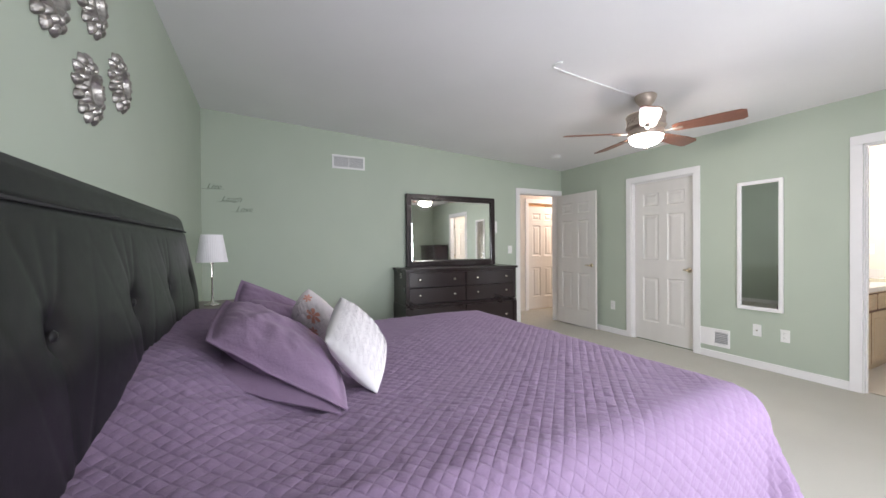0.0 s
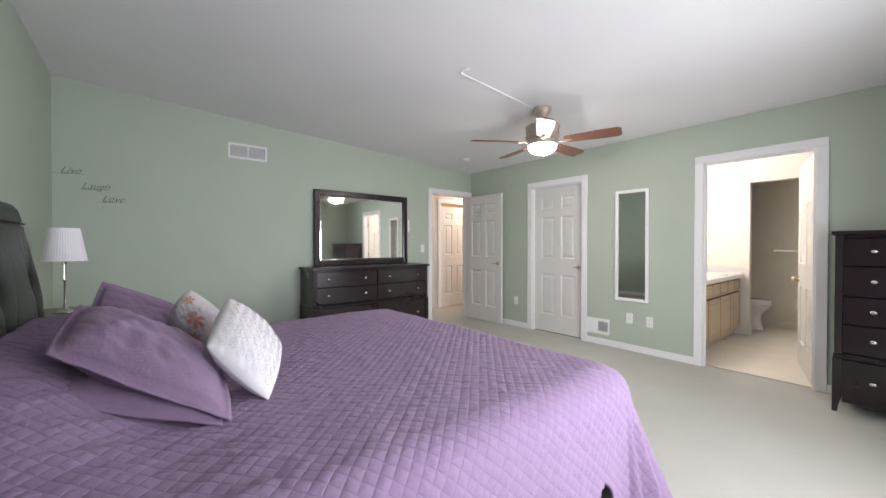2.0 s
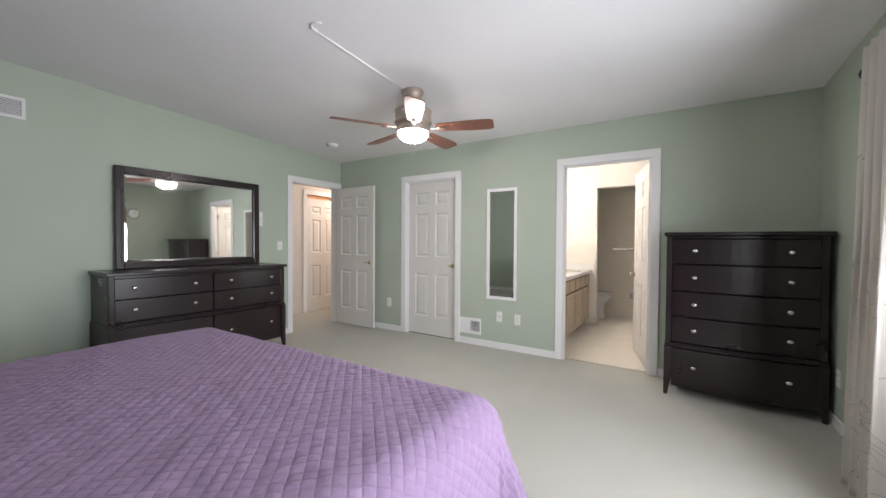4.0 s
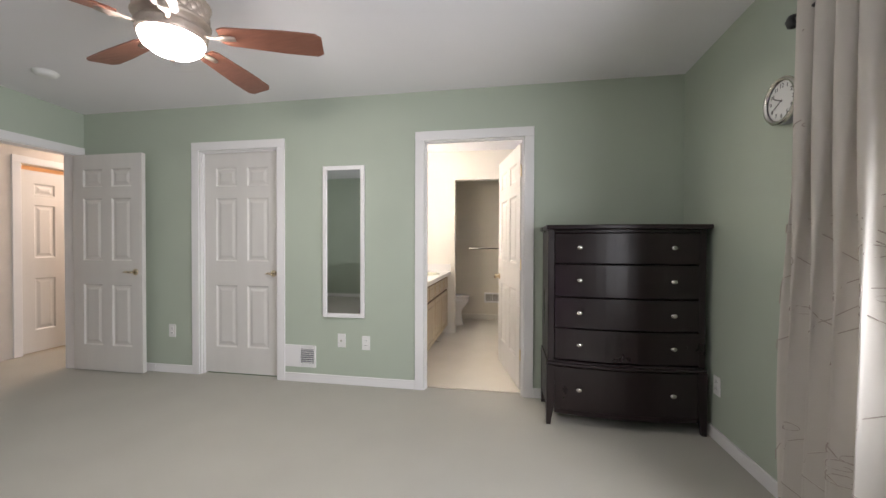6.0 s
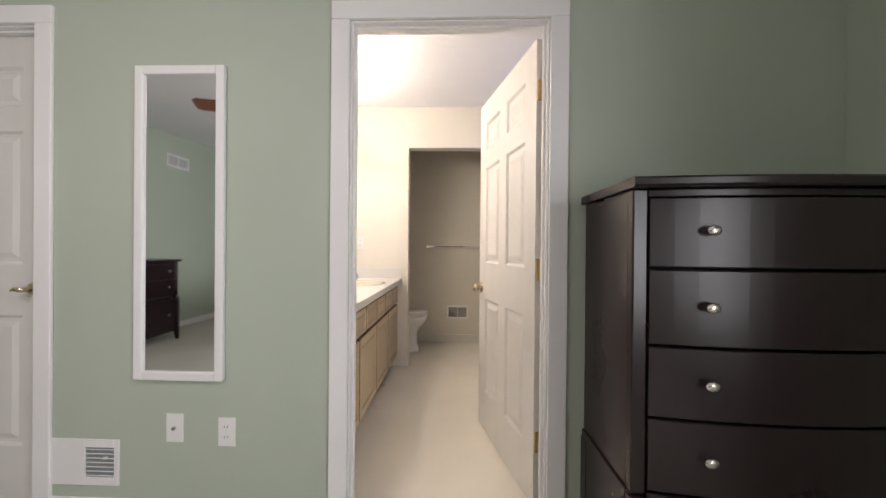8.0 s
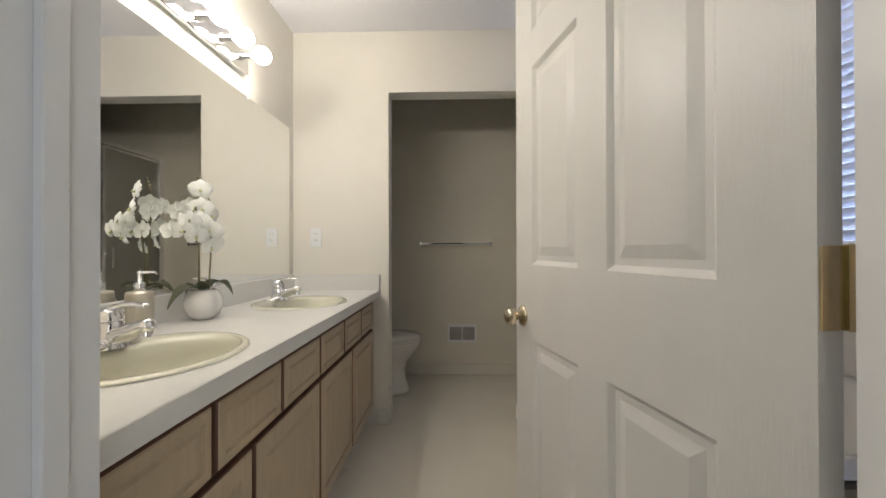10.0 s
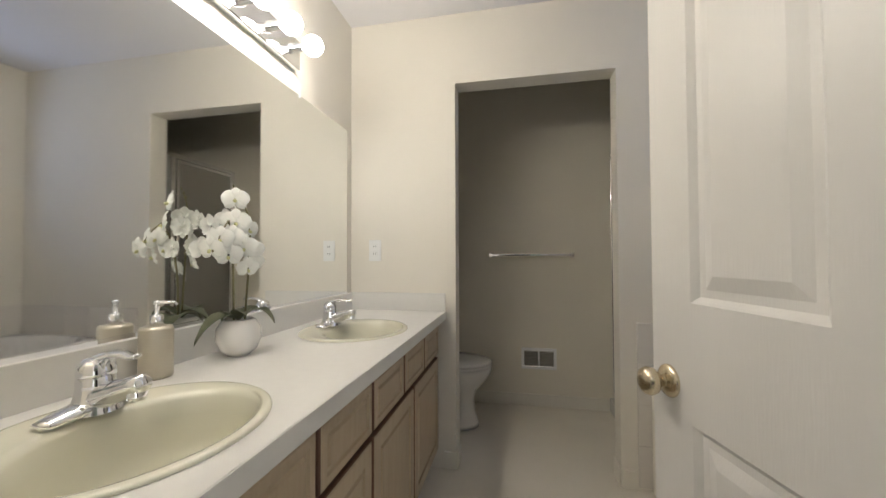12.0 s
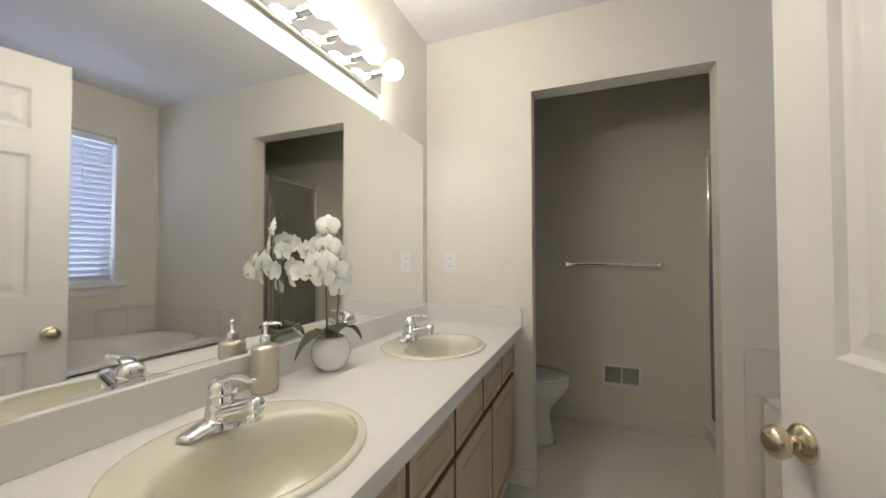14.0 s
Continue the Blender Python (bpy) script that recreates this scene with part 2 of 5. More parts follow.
def wall_x(name, x0, x1, y0, y1, z1, material, holes=(), label="", z0=0):
    """A wall along y between x0 and x1 with openings (y0, y1, z0, z1)."""
    bm = bmesh.new()
    y = y0
    for h in sorted(holes):
        bx(bm, (x0, y, z0), (x1, h[0], z1))
        if h[2] > z0:
            bx(bm, (x0, h[0], z0), (x1, h[1], h[2]))
        bx(bm, (x0, h[0], h[3]), (x1, h[1], z1))
        y = h[1]
    bx(bm, (x0, y, z0), (x1, y1, z1))
    return solo(name, bm, material, label, "", "", "structure")


def wall_y(name, y0, y1, x0, x1, z1, material, holes=(), label="", z0=0):
    bm = bmesh.new()
    x = x0
    for h in sorted(holes):
        bx(bm, (x, y0, z0), (h[0], y1, z1))
        if h[2] > z0:
            bx(bm, (h[0], y0, z0), (h[1], y1, h[2]))
        bx(bm, (h[0], y0, h[3]), (h[1], y1, z1))
        x = h[1]
    bx(bm, (x, y0, z0), (x1, y1, z1))
    return solo(name, bm, material, label, "", "", "structure")


DH = 2.027
BATH_DOOR = (-.062, .726, 0, DH)
CLOSET_DOOR = (-2.150, -1.381, 0, DH)
HALL_DOOR = (3.520, 4.285, 0, DH)
WIN = (.62, 2.70, .52, 1.96)
BWIN = (5.20, 6.06, 1.0, 2.10)
wall_x("wall_west", W - .12, W, S - .12, N + .06, Z2, GREEN, [HALL_DOOR], "sage green painted wall with a hall doorway")
wall_x("wall_east", E, E + .15, S - .12, N + .06, Z2, GREEN, [WIN], "sage green painted wall with a window")
wall_y("wall_south", S - .12, S, W, E, Z2, GREEN, [], "sage green painted wall behind the bed")
wall_y("wall_north", N, N + .058, W, E, Z2, GREEN, [BATH_DOOR, CLOSET_DOOR], "sage green painted wall with two doorways")
wall_y("wall_bath_south", N + .058, NB, M - .12, BE, 2.6, CREAM, [BATH_DOOR], "cream painted bathroom wall")
wall_y("wall_closet_front", N + .058, NB, W - .12, M - .12, 2.6, CREAM, [CLOSET_DOOR])
wall_y("wall_closet_back", 5.1, 5.2, W - .12, M - .12, 2.6, CREAM)
wall_x("wall_bath_west", M - .12, M, NB, A + .12, 2.6, CREAM, [], "cream painted wall behind the vanity")
wall_x("wall_bath_east", BE, BE + .2, NB, A + .12, 2.6, CREAM, [BWIN], "cream painted wall with a window over the tub")
wall_y("wall_bath_north", B, B + .115, M, BE, 2.6, CREAM, [(-.085, .726, 0, 2.057)], "cream wall with an opening to the toilet alcove")
wall_y("wall_alcove_north", A, A + .12, M, BE, 2.6, TAUPE, [], "taupe painted alcove wall")
wall_x("wall_alcove_west", M, M + .004, B + .115, A, 2.6, TAUPE)
HALL_FAR = (4.50, 5.22, 0, 2.03)
wall_x("wall_hall_far", -4.54, -4.42, 2.2, 6.4, 2.5, HALLW, [HALL_FAR], "warm white hall wall with a door")
wall_y("wall_hall_end", 2.08, 2.2, -6.2, W - .12, 2.5, HALLW)
wall_y("wall_hall_end_2", 6.4, 6.5, -6.2, W - .12, 2.5, HALLW)
wall_x("wall_hall_near", W - .24, W - .12, N + .3, 6.4, 2.5, HALLW)
# back of a made-up room, painted orange to glow above the door
wall_x("wall_room_back", -6.2, -6.1, 2.2, 6.4, 2.5, WARMWALL)

bm = bmesh.new()
vs = [bm.verts.new((x, y, ceil_z(y) + dz)) for dz in (0, .1) for x, y in ((W - .12, S - .12), (E + .15, S - .12), (E + .15, N + .06), (W - .12, N + .06))]
for f in ((0, 1, 2, 3), (4, 5, 6, 7), (0, 1, 5, 4), (1, 2, 6, 5), (2, 3, 7, 6), (3, 0, 4, 7)):
    bm.faces.new([vs[i] for i in f])
solo("ceiling_bedroom", bm, CEILM, "white painted sloping bedroom ceiling", "", "", "structure")
slab("ceiling_bath", (W - .12, N + .06, 2.44), (BE + .2, A + .12, 2.55), CEILM, "white painted bathroom ceiling")
slab("ceiling_hall", (-6.2, 2.1, 2.42), (W - .12, 6.5, 2.5), CEILM)
slab("ground", (-300, -300, -3.2), (300, 300, -3.0), LAWN)


# baseboards
def board(name, a, b, material=WHITE):
    return solo(name, box(a, b, .004), material, "white painted baseboard", "", "", "structure")


BBH = .075
board("baseboard", (CLOSET_DOOR[1] + .078, N - .014, 0), (BATH_DOOR[0] - .078, N, BBH))
board("baseboard", (-2.62, N - .014, 0), (CLOSET_DOOR[0] - .078, N, BBH))
board("baseboard", (W, N - .014, 0), (-2.62, N, BBH))
board("baseboard", (BATH_DOOR[1] + .078, N - .014, 0), (E - .014, N, BBH))
board("baseboard", (E - .014, S, 0), (E, N, BBH))
board("baseboard", (W, S, 0), (W + .014, HALL_DOOR[0] - .078, BBH))
board("baseboard", (W + .014, S, 0), (E - .014, S + .014, BBH))
for a, b in (((M, A - .012, 0), (.885, A, .09)), ((-.085, B, 0), (-.075, B + .115, .09)), ((.716, B, 0), (.726, B + .115, .09)),
             ((.726, B - .012, 0), (.80, B, .09)), ((-.15, B - .012, 0), (-.085, B, .09)), ((.74, NB, 0), (.95, NB + .012, .09))):
    solo("baseboard", box(a, b, .003), CREAM, "cream bathroom base tile", "", "", "structure")


# ---- doors, casings ----
def six_panel(w, h, th, material, parent, name="door_slab"):
    """Six-panel door slab: x from 0 to w, z from 0 to h, centred on y = 0."""
    st, mid = .115, .105
    pw = (w - 2 * st - mid) / 2
    xs = [0, st, st + pw, st + pw + mid, w - st, w]
    zs = [0, .235, .80, 1.02, 1.595, 1.70, h - .135, h]
    bm = bmesh.new()
    for sg in (1, -1):
        y = sg * th / 2
        for i in range(5):
            for j in range(7):
                x0, x1, z0, z1 = xs[i], xs[i + 1], zs[j], zs[j + 1]
                if i in (1, 3) and j in (1, 3, 5):
                    rings = []
                    for ins, dep in ((0, 0), (.004, .003), (.012, .010), (.026, .010), (.050, .003), (.054, .003)):
                        yy = y - sg * dep
                        rings.append([bm.verts.new(c) for c in ((x0 + ins, yy, z0 + ins), (x1 - ins, yy, z0 + ins), (x1 - ins, yy, z1 - ins), (x0 + ins, yy, z1 - ins))])
                    for p, q in zip(rings, rings[1:]):
                        for k in range(4):
                            bm.faces.new((p[k], p[(k + 1) % 4], q[(k + 1) % 4], q[k]))
                    bm.faces.new(rings[-1])
                else:
                    bm.faces.new([bm.verts.new(c) for c in ((x0, y, z0), (x1, y, z0), (x1, y, z1), (x0, y, z1))])
    t = th / 2
    for q in (((0, -t, 0), (0, t, 0), (0, t, h), (0, -t, h)), ((w, -t, 0), (w, t, 0), (w, t, h), (w, -t, h)),
              ((0, -t, 0), (w, -t, 0), (w, t, 0), (0, t, 0)), ((0, -t, h), (w, -t, h), (w, t, h), (0, t, h))):
        bm.faces.new([bm.verts.new(c) for c in q])
    bmesh.ops.remove_doubles(bm, verts=bm.verts, dist=1e-4)
    return part(name, bm, material, parent)


def round_knob(parent, x, z, th, sides=(1, -1), material=NICKEL):
    for sg in sides:
        m = pose(x, sg * th / 2, z, -90 * sg)
        k = part("door_knob", lathe(bmesh.new(), [(0, .058), (.014, .058), (.024, .052), (.028, .043), (.025, .032), (.015, .025), (.011, .018), (.012, .012)], 24, m), material, parent, "round satin brass knob", True)
        part("rose", lathe(bmesh.new(), [(.012, .013), (.018, .011), (.029, .007), (.032, .003), (.032, 0)], 24, m), material, k, "", True)


def lever(parent, x, z, th, sides=(1, -1), way=-.8):
    for sg in sides:
        m = pose(x, sg * th / 2, z, -90 * sg)
        k = part("door_lever", sweep(bmesh.new(), [(x, sg * (th / 2 + .012), z), (x, sg * (th / 2 + .04), z), (x + way * .015, sg * (th / 2 + .048), z), (x + way * .06, sg * (th / 2 + .048), z + .004), (x + way * .105, sg * (th / 2 + .044), z - .003)], [.011, .010, .011, .009, .006], 10), SATIN, parent, "satin brass lever", True)
        part("rose", lathe(bmesh.new(), [(0, .014), (.020, .013), (.028, .007), (.031, 0)], 20, m), SATIN, k, "", True)


def hinges(parent, zs, y, material=BRASS):
    for z in zs:
        bm = bx(bmesh.new(), (-.003, y + .001, z - .045), (.0, y + .033, z + .045))
        lathe(bm, [(0, -.048), (.006, -.046), (.006, .046), (0, .048)], 10, pose(-.004, y - .005, z))
        part("hinge", bm, material, parent, "satin brass hinge")


def casing_y(name, hole, y0, sg, material=WHITE):
    """Door casing on a wall face at y0; sg points into the room."""
    bm = bmesh.new()
    w = .078
    for a, b in (((hole[0] - w, 0), (hole[0] - .004, hole[3] + .004)), ((hole[1] + .004, 0), (hole[1] + w, hole[3] + .004)), ((hole[0] - w, hole[3] + .004), (hole[1] + w, hole[3] + w))):
        bx(bm, (a[0], y0, a[1]), (b[0], y0 + sg * .016, b[1]), .004)
    return solo(name, bm, material, "white painted door casing", "", "", "structure")


def casing_x(name, hole, x0, sg, material=WHITE):
    bm = bmesh.new()
    w = .078
    for a, b in (((hole[0] - w, 0), (hole[0] - .004, hole[3] + .004)), ((hole[1] + .004, 0), ((hole[1] + w if hole[1] + w < N or hole[1] > N else N - .001), hole[3] + .004)), ((hole[0] - w, hole[3] + .004), ((hole[1] + w if hole[1] + w < N or hole[1] > N else N - .001), hole[3] + w))):
        bx(bm, (x0, a[0], a[1]), (x0 + sg * .016, b[0], b[1]), .004)
    return solo(name, bm, material, "white painted door casing", "", "", "structure")


def jamb_y(name, hole, y0, y1, stop):
    bm = bmesh.new()
    t = .004
    bx(bm, (hole[0] - .003, y0, 0), (hole[0] + t, y1, hole[3]))
    bx(bm, (hole[1] - t, y0, 0), (hole[1] + .003, y1, hole[3]))
    bx(bm, (hole[0] + t, y0, hole[3] - t), (hole[1] - t, y1, hole[3] + .003))
    if stop:
        bx(bm, (hole[0] + t, stop[0], 0), (hole[0] + t + .01, stop[1], hole[3] - t), .002)
        bx(bm, (hole[1] - t - .01, stop[0], 0), (hole[1] - t, stop[1], hole[3] - t), .002)
        bx(bm, (hole[0] + t + .01, stop[0], hole[3] - t - .01), (hole[1] - t - .01, stop[1], hole[3] - t), .002)
    return solo(name, bm, WHITE, "white painted door jamb", "", "", "structure")


def jamb_x(name, hole, x0, x1):
    bm = bmesh.new()
    t = .004
    bx(bm, (x0, hole[0] - .003, 0), (x1, hole[0] + t, hole[3]))
    bx(bm, (x0, hole[1] - t, 0), (x1, hole[1] + .003, hole[3]))
    bx(bm, (x0, hole[0] + t, hole[3] - t), (x1, hole[1] - t, hole[3] + .003))
    return solo(name, bm, WHITE, "white painted door jamb", "", "", "structure")


casing_y("trim_bath_door", BATH_DOOR, N, -1)
bm = bmesh.new()
for p, q in (((BATH_DOOR[0] - .08, NB, 0), (BATH_DOOR[0] - .012, NB + .010, DH + .004)), ((BATH_DOOR[1] + .012, NB, 0), (BATH_DOOR[1] + .08, NB + .010, DH + .004)), ((BATH_DOOR[0] - .08, NB, DH + .004), (BATH_DOOR[1] + .08, NB + .010, DH + .08))):
    bx(bm, p, q, .003)
solo("trim_bath_door_inside", bm, WHITE, "white painted door casing", "", "", "structure")
jamb_y("trim_bath_jamb", BATH_DOOR, N - .001, NB + .001, (N + .025, N + .050))
casing_y("trim_closet_door", CLOSET_DOOR, N, -1)
jamb_y("trim_closet_jamb", CLOSET_DOOR, N - .001, NB + .001, (N + .022, N + .046))
casing_x("trim_hall_door", HALL_DOOR, W, 1)
jamb_x("trim_hall_jamb", HALL_DOOR, W - .121, W + .001)
casing_x("trim_hall_far", (4.50, 5.22, 0, 2.03), -4.42, 1)
bm = bmesh.new()
bx(bm, (BATH_DOOR[0] + .016, N + .050, 0), (BATH_DOOR[1] - .016, N + .066, .006), .002)
solo("threshold", bm, NICKEL, "metal carpet strip in the bathroom doorway", "", "", "structure")

# bathroom door, swung into the bathroom; local x runs from the hinge to the free edge
d = thing("door_bath", pose(BATH_DOOR[1] - .006, NB + .024, .012, 0, 0, 103.0), "white six-panel bathroom door standing open into the bathroom", "door", "", "structure")
six_panel(.81, 2.0, .035, DOORW, d)
round_knob(d, .81 - .052, .86, .035, (1, -1), SATIN)
hinges(d, (.28, 1.02, 1.78), -.0175)
bm = box((.809, -.011, .80), (.812, .011, .92), .0008)
part("latch_plate", bm, BRASS, d)
# closet door, shut, on the far side of its jamb
d = thing("door_closet", pose(CLOSET_DOOR[0] + .005, N + .068, .012), "white six-panel closet door, shut", "door", "", "structure")
six_panel(CLOSET_DOOR[1] - CLOSET_DOOR[0] - .010, 2.005, .035, DOORW, d)
lever(d, CLOSET_DOOR[1] - CLOSET_DOOR[0] - .075, .915, .035, (-1,), -.45)
# hall door, folded back along the north wall
d = thing("door_hall", pose(W + .018, 4.272, .012), "white six-panel hall door standing wide open against the wall", "door", "", "structure")
six_panel(.76, 2.0, .035, DOORW, d)
lever(d, .76 - .07, .92, .035, (-1,))
lever(d, .76 - .07, .92, .035, (1,))
# the door across the hall
d = thing("door_across", pose(-4.455, 4.504, .012, 0, 0, 90), "white six-panel door across the hall, slightly ajar", "door", "", "structure")
six_panel(.71, 1.96, .035, DOORW, d)
hinges(d, (.28, 1.02, 1.70), -.0175)

# ---- windows ----
def window(name, x0, x1, hole, mullions, rails, label):
    """Window in a wall along y; x0 is the room face, x1 the outer face."""
    y0, y1, z0, z1 = hole
    w = thing(name, pose(x0, (y0 + y1) / 2, z0), label, "window", "", "structure")
    cy = (y0 + y1) / 2
    ya, yb, h = y0 - cy, y1 - cy, z1 - z0
    xf = (x1 - x0) * .62
    bm = bmesh.new()
    for a, b in (((ya, 0), (ya + .05, h)), ((yb - .05, 0), (yb, h)), ((ya + .05, 0), (yb - .05, .05)), ((ya + .05, h - .05), (yb - .05, h))):
        bx(bm, (xf - .03, a[0], a[1]), (xf + .03, b[0], b[1]), .004)
    for k in range(1, mullions):
        yy = ya + (yb - ya) * k / mullions
        bx(bm, (xf - .03, yy - .035, .05), (xf + .03, yy + .035, h - .05), .004)
    part("window_frame", bm, WHITE, w)
    for k in range(mullions):
        pa, pb = ya + (yb - ya) * k / mullions + .05, ya + (yb - ya) * (k + 1) / mullions - .05
        for r in range(rails):
            za, zb = .05 + (h - .1) * r / rails, .05 + (h - .1) * (r + 1) / rails
            if r:
                part("meeting_rail", box((xf - .02, pa, za - .02), (xf + .02, pb, za + .02), .003), WHITE, w)
            p = part("pane", box((xf - .003, pa, za + (.02 if r else 0)), (xf + .003, pb, zb - .02)), PANE, w)
            p.visible_shadow = False
    part("window_sill", box((-.05, ya - .06, -.03), (.0, yb + .06, -.002), .006), WHITE, w)
    part("sill_apron", box((-.014, ya - .04, -.09), (.0, yb + .04, -.03), .003), WHITE, w)
    return w


window("window_1", E, E + .15, WIN, 2, 2, "white double window with daylight behind")
window("window_2", BE, BE + .2, BWIN, 1, 2, "white bathroom window behind blinds")

# venetian blind over the tub
bl = thing("venetian_blind", pose(BE + .03, (BWIN[0] + BWIN[1]) / 2, BWIN[3]), "white slatted venetian blind, lowered, slats tilted half open", "blind")
bw = (BWIN[1] - BWIN[0]) / 2 - .01
part("headrail", box((-.03, -bw, -.055), (.025, bw, -.004), .004), BLIND, bl)
bm = bmesh.new()
bx(bm, (-.024, -bw, -.0012), (.024, bw, .0012), .0008, 1)
sl = mesh_of("slat", bm, BLIND)
for k in range(24):
    o = new("slat", sl)
    o.parent = bl
    o.matrix_local = pose(0, 0, -.08 - k * .0425, 0, 56, 0)
for yy in (-bw * .55, bw * .55):
    part("ladder_cord", sweep(bmesh.new(), [(-.026, yy, -.05), (-.026, yy, -1.08)], .0015, 6), BLIND, bl)
part("bottom_rail", box((-.024, -bw, -1.095), (.024, bw, -1.075), .003), BLIND, bl)


# ---- plates, grilles, vents ----
def plate(x, y, z, rz, kind, label, w=.072, h=.118):
    p = thing("outlet" if kind == "outlet" else "wall_plate", pose(x, y, z, 0, 0, rz), label, "outlet" if kind == "outlet" else "switch", "wall plates")
    part("cover", box((-w / 2, 0, -h / 2), (w / 2, .006, h / 2), .003), PLASTIC, p)
    if kind == "outlet":
        for dz in (-.021, .021):
            r = part("receptacle", box((-.015, .006, dz - .014), (.015, .009, dz + .014), .0015), PLASTIC, p)
            for dx in (-.006, .006):
                part("slot", box((dx - .001, .0088, dz - .002), (dx + .001, .0095, dz + .007)), DARK, r)
    elif kind == "switch":
        part("toggle", box((-.006, .006, -.012), (.006, .014, .012), .002), PLASTIC, p)
    else:
        part("jack", lathe(bmesh.new(), [(.008, 0), (.008, .008), (.004, .010), (0, .010)], 12, pose(0, .006, 0, -90)), NICKEL, p, "", True)
    return p


plate(-2.445, N, .387, 180, "outlet", "white duplex outlet on the green wall beside the closet")
plate(-.780, N, .372, 180, "jack", "white cable jack plate low on the green wall")
plate(-.562, N, .360, 180, "outlet", "white outlet low on the green wall by the bathroom door")
plate(E, 3.905, .337, 90, "outlet", "white outlet low beside the tall chest")
plate(W, 3.332, 1.167, -90, "switch", "white light switch beside the hall door")
plate(W, 3.063, 1.50, -90, "jack", "white control panel on the wall by the mirror", .07, .17)
plate(-.540, B, 1.157, 180, "outlet", "white outlet over the vanity end")


def grille(name, m, w, h, n, cols, label, material=WHITE, slat_mat=None, ang=35, back=GREY):
    g = thing(name, m, label, "vent")
    bm = bmesh.new()
    e = .022
    for a, b in (((-w / 2, -h / 2), (w / 2, -h / 2 + e)), ((-w / 2, h / 2 - e), (w / 2, h / 2)), ((-w / 2, -h / 2 + e), (-w / 2 + e, h / 2 - e)), ((w / 2 - e, -h / 2 + e), (w / 2, h / 2 - e))):
        bx(bm, (a[0], 0, a[1]), (b[0], .010, b[1]), .002)
    part("frame", bm, material, g)
    part("backing", box((-w / 2 + .01, .0, -h / 2 + .01), (w / 2 - .01, .002, h / 2 - .01)), back, g)
    cw = (w - 2 * e) / cols
    for c in range(cols):
        xa = -w / 2 + e + c * cw
        if c:
            part("divider", box((xa - .005, .002, -h / 2 + e), (xa + .005, .009, h / 2 - e)), material, g)
        bm = box((xa + .005 - (xa + cw / 2), -.0045, -.0006), (xa + cw - .005 - (xa + cw / 2), .0045, .0006))
        me = mesh_of("slat", bm, slat_mat or material)
        for k in range(n):
            o = new("slat", me)
            o.parent = g
            o.matrix_local = pose(xa + cw / 2, .006, -h / 2 + e + (h - 2 * e) * (k + .5) / n, ang)
    return g


grille("return_vent", pose(W, .932, 2.252, 0, 0, -90), .392, .165, 9, 2, "white two-part return vent high on the green wall")
grille("floor_register", pose(.391, A, .354, 0, 0, 180), .256, .158, 10, 2, "white wall register low on the taupe wall", WHITE, None, 30, VENTBACK)
# supply register with blank plate
g = thing("wall_register", pose(-1.1595, N, .221, 0, 0, 180), "white supply register low beside the closet door", "vent")
bm = bmesh.new()
bx(bm, (-.001, 0, -.095), (.1455, .008, .095), .002)
bx(bm, (-.1455, 0, -.095), (-.125, .008, .095), .002)
bx(bm, (-.125, 0, .062), (-.001, .008, .095), .002)
bx(bm, (-.125, 0, -.095), (-.001, .008, -.062), .002)
part("plate", bm, WHITE, g)
part("backing", box((-.125, .0, -.062), (-.001, .002, .062)), GREY, g)
me = mesh_of("louver", box((-.062, -.007, -.0012), (.062, .007, .0012)), WHITE)
for k in range(7):
    o = new("louver", me)
    o.parent = g
    o.matrix_local = pose(-.063, .007, -.054 + k * .018, 40)
part("lever", box((-.10, .006, .02), (-.085, .02, .026), .002), WHITE, g)

# ---- ceiling: fan, raceway, smoke detector ----
FX, FY = -.955, 2.93
cz = ceil_z(FY)
fan = thing("ceiling_fan", pose(FX, FY, cz), "five-blade ceiling fan with walnut blades and lit bowl", "ceiling fan")
part("canopy", lathe(bmesh.new(), [(0, .002), (.082, 0), (.086, -.012), (.080, -.022), (.083, -.030), (.072, -.050), (.052, -.078), (.034, -.094), (.020, -.098), (0, -.098)], 28), FANMETAL, fan, "weathered pewter canopy", True)
part("downrod", lathe(bmesh.new(), [(.014, -.09), (.014, -.145), (.032, -.147), (.038, -.162), (.022, -.17)], 14), FANMETAL, fan, "", True)
part("motor_housing", lathe(bmesh.new(), [(0, -.155), (.10, -.158), (.150, -.166), (.158, -.176), (.154, -.188), (.146, -.196), (.143, -.240), (.150, -.262), (.158, -.270), (.150, -.280), (.128, -.286), (.126, -.300), (.140, -.304), (.146, -.316), (.138, -.330), (.142, -.340), (.134, -.352), (0, -.352)], 36), FANMETAL, fan, "embossed weathered motor housing", True)
bm = bmesh.new()
for k in range(20):
    a = k * 2 * math.pi / 20
    for dz, rr in ((-.206, .016), (-.228, .019), (-.250, .014)):
        aa = a + (.157 if rr == .019 else 0)
        lathe(bm, [(0, .008), (rr * .6, .006), (rr, 0)], 8, pose(.143 * math.cos(aa), .143 * math.sin(aa), dz) @ Matrix.Rotation(aa, 4, 'Z') @ Matrix.Rotation(math.pi / 2, 4, 'Y'))
part("relief_band", bm, FANMETAL, fan, "", True)
part("light_bowl", lathe(bmesh.new(), [(.130, -.350), (.128, -.366), (.116, -.392), (.088, -.414), (.05, -.427), (.02, -.431), (0, -.432)], 32), BOWL, fan, "lit frosted glass bowl", True)
part("finial", lathe(bmesh.new(), [(0, -.428), (.014, -.430), (.010, -.440), (.015, -.448), (.008, -.458), (0, -.460)], 12), FANMETAL, fan, "", True)


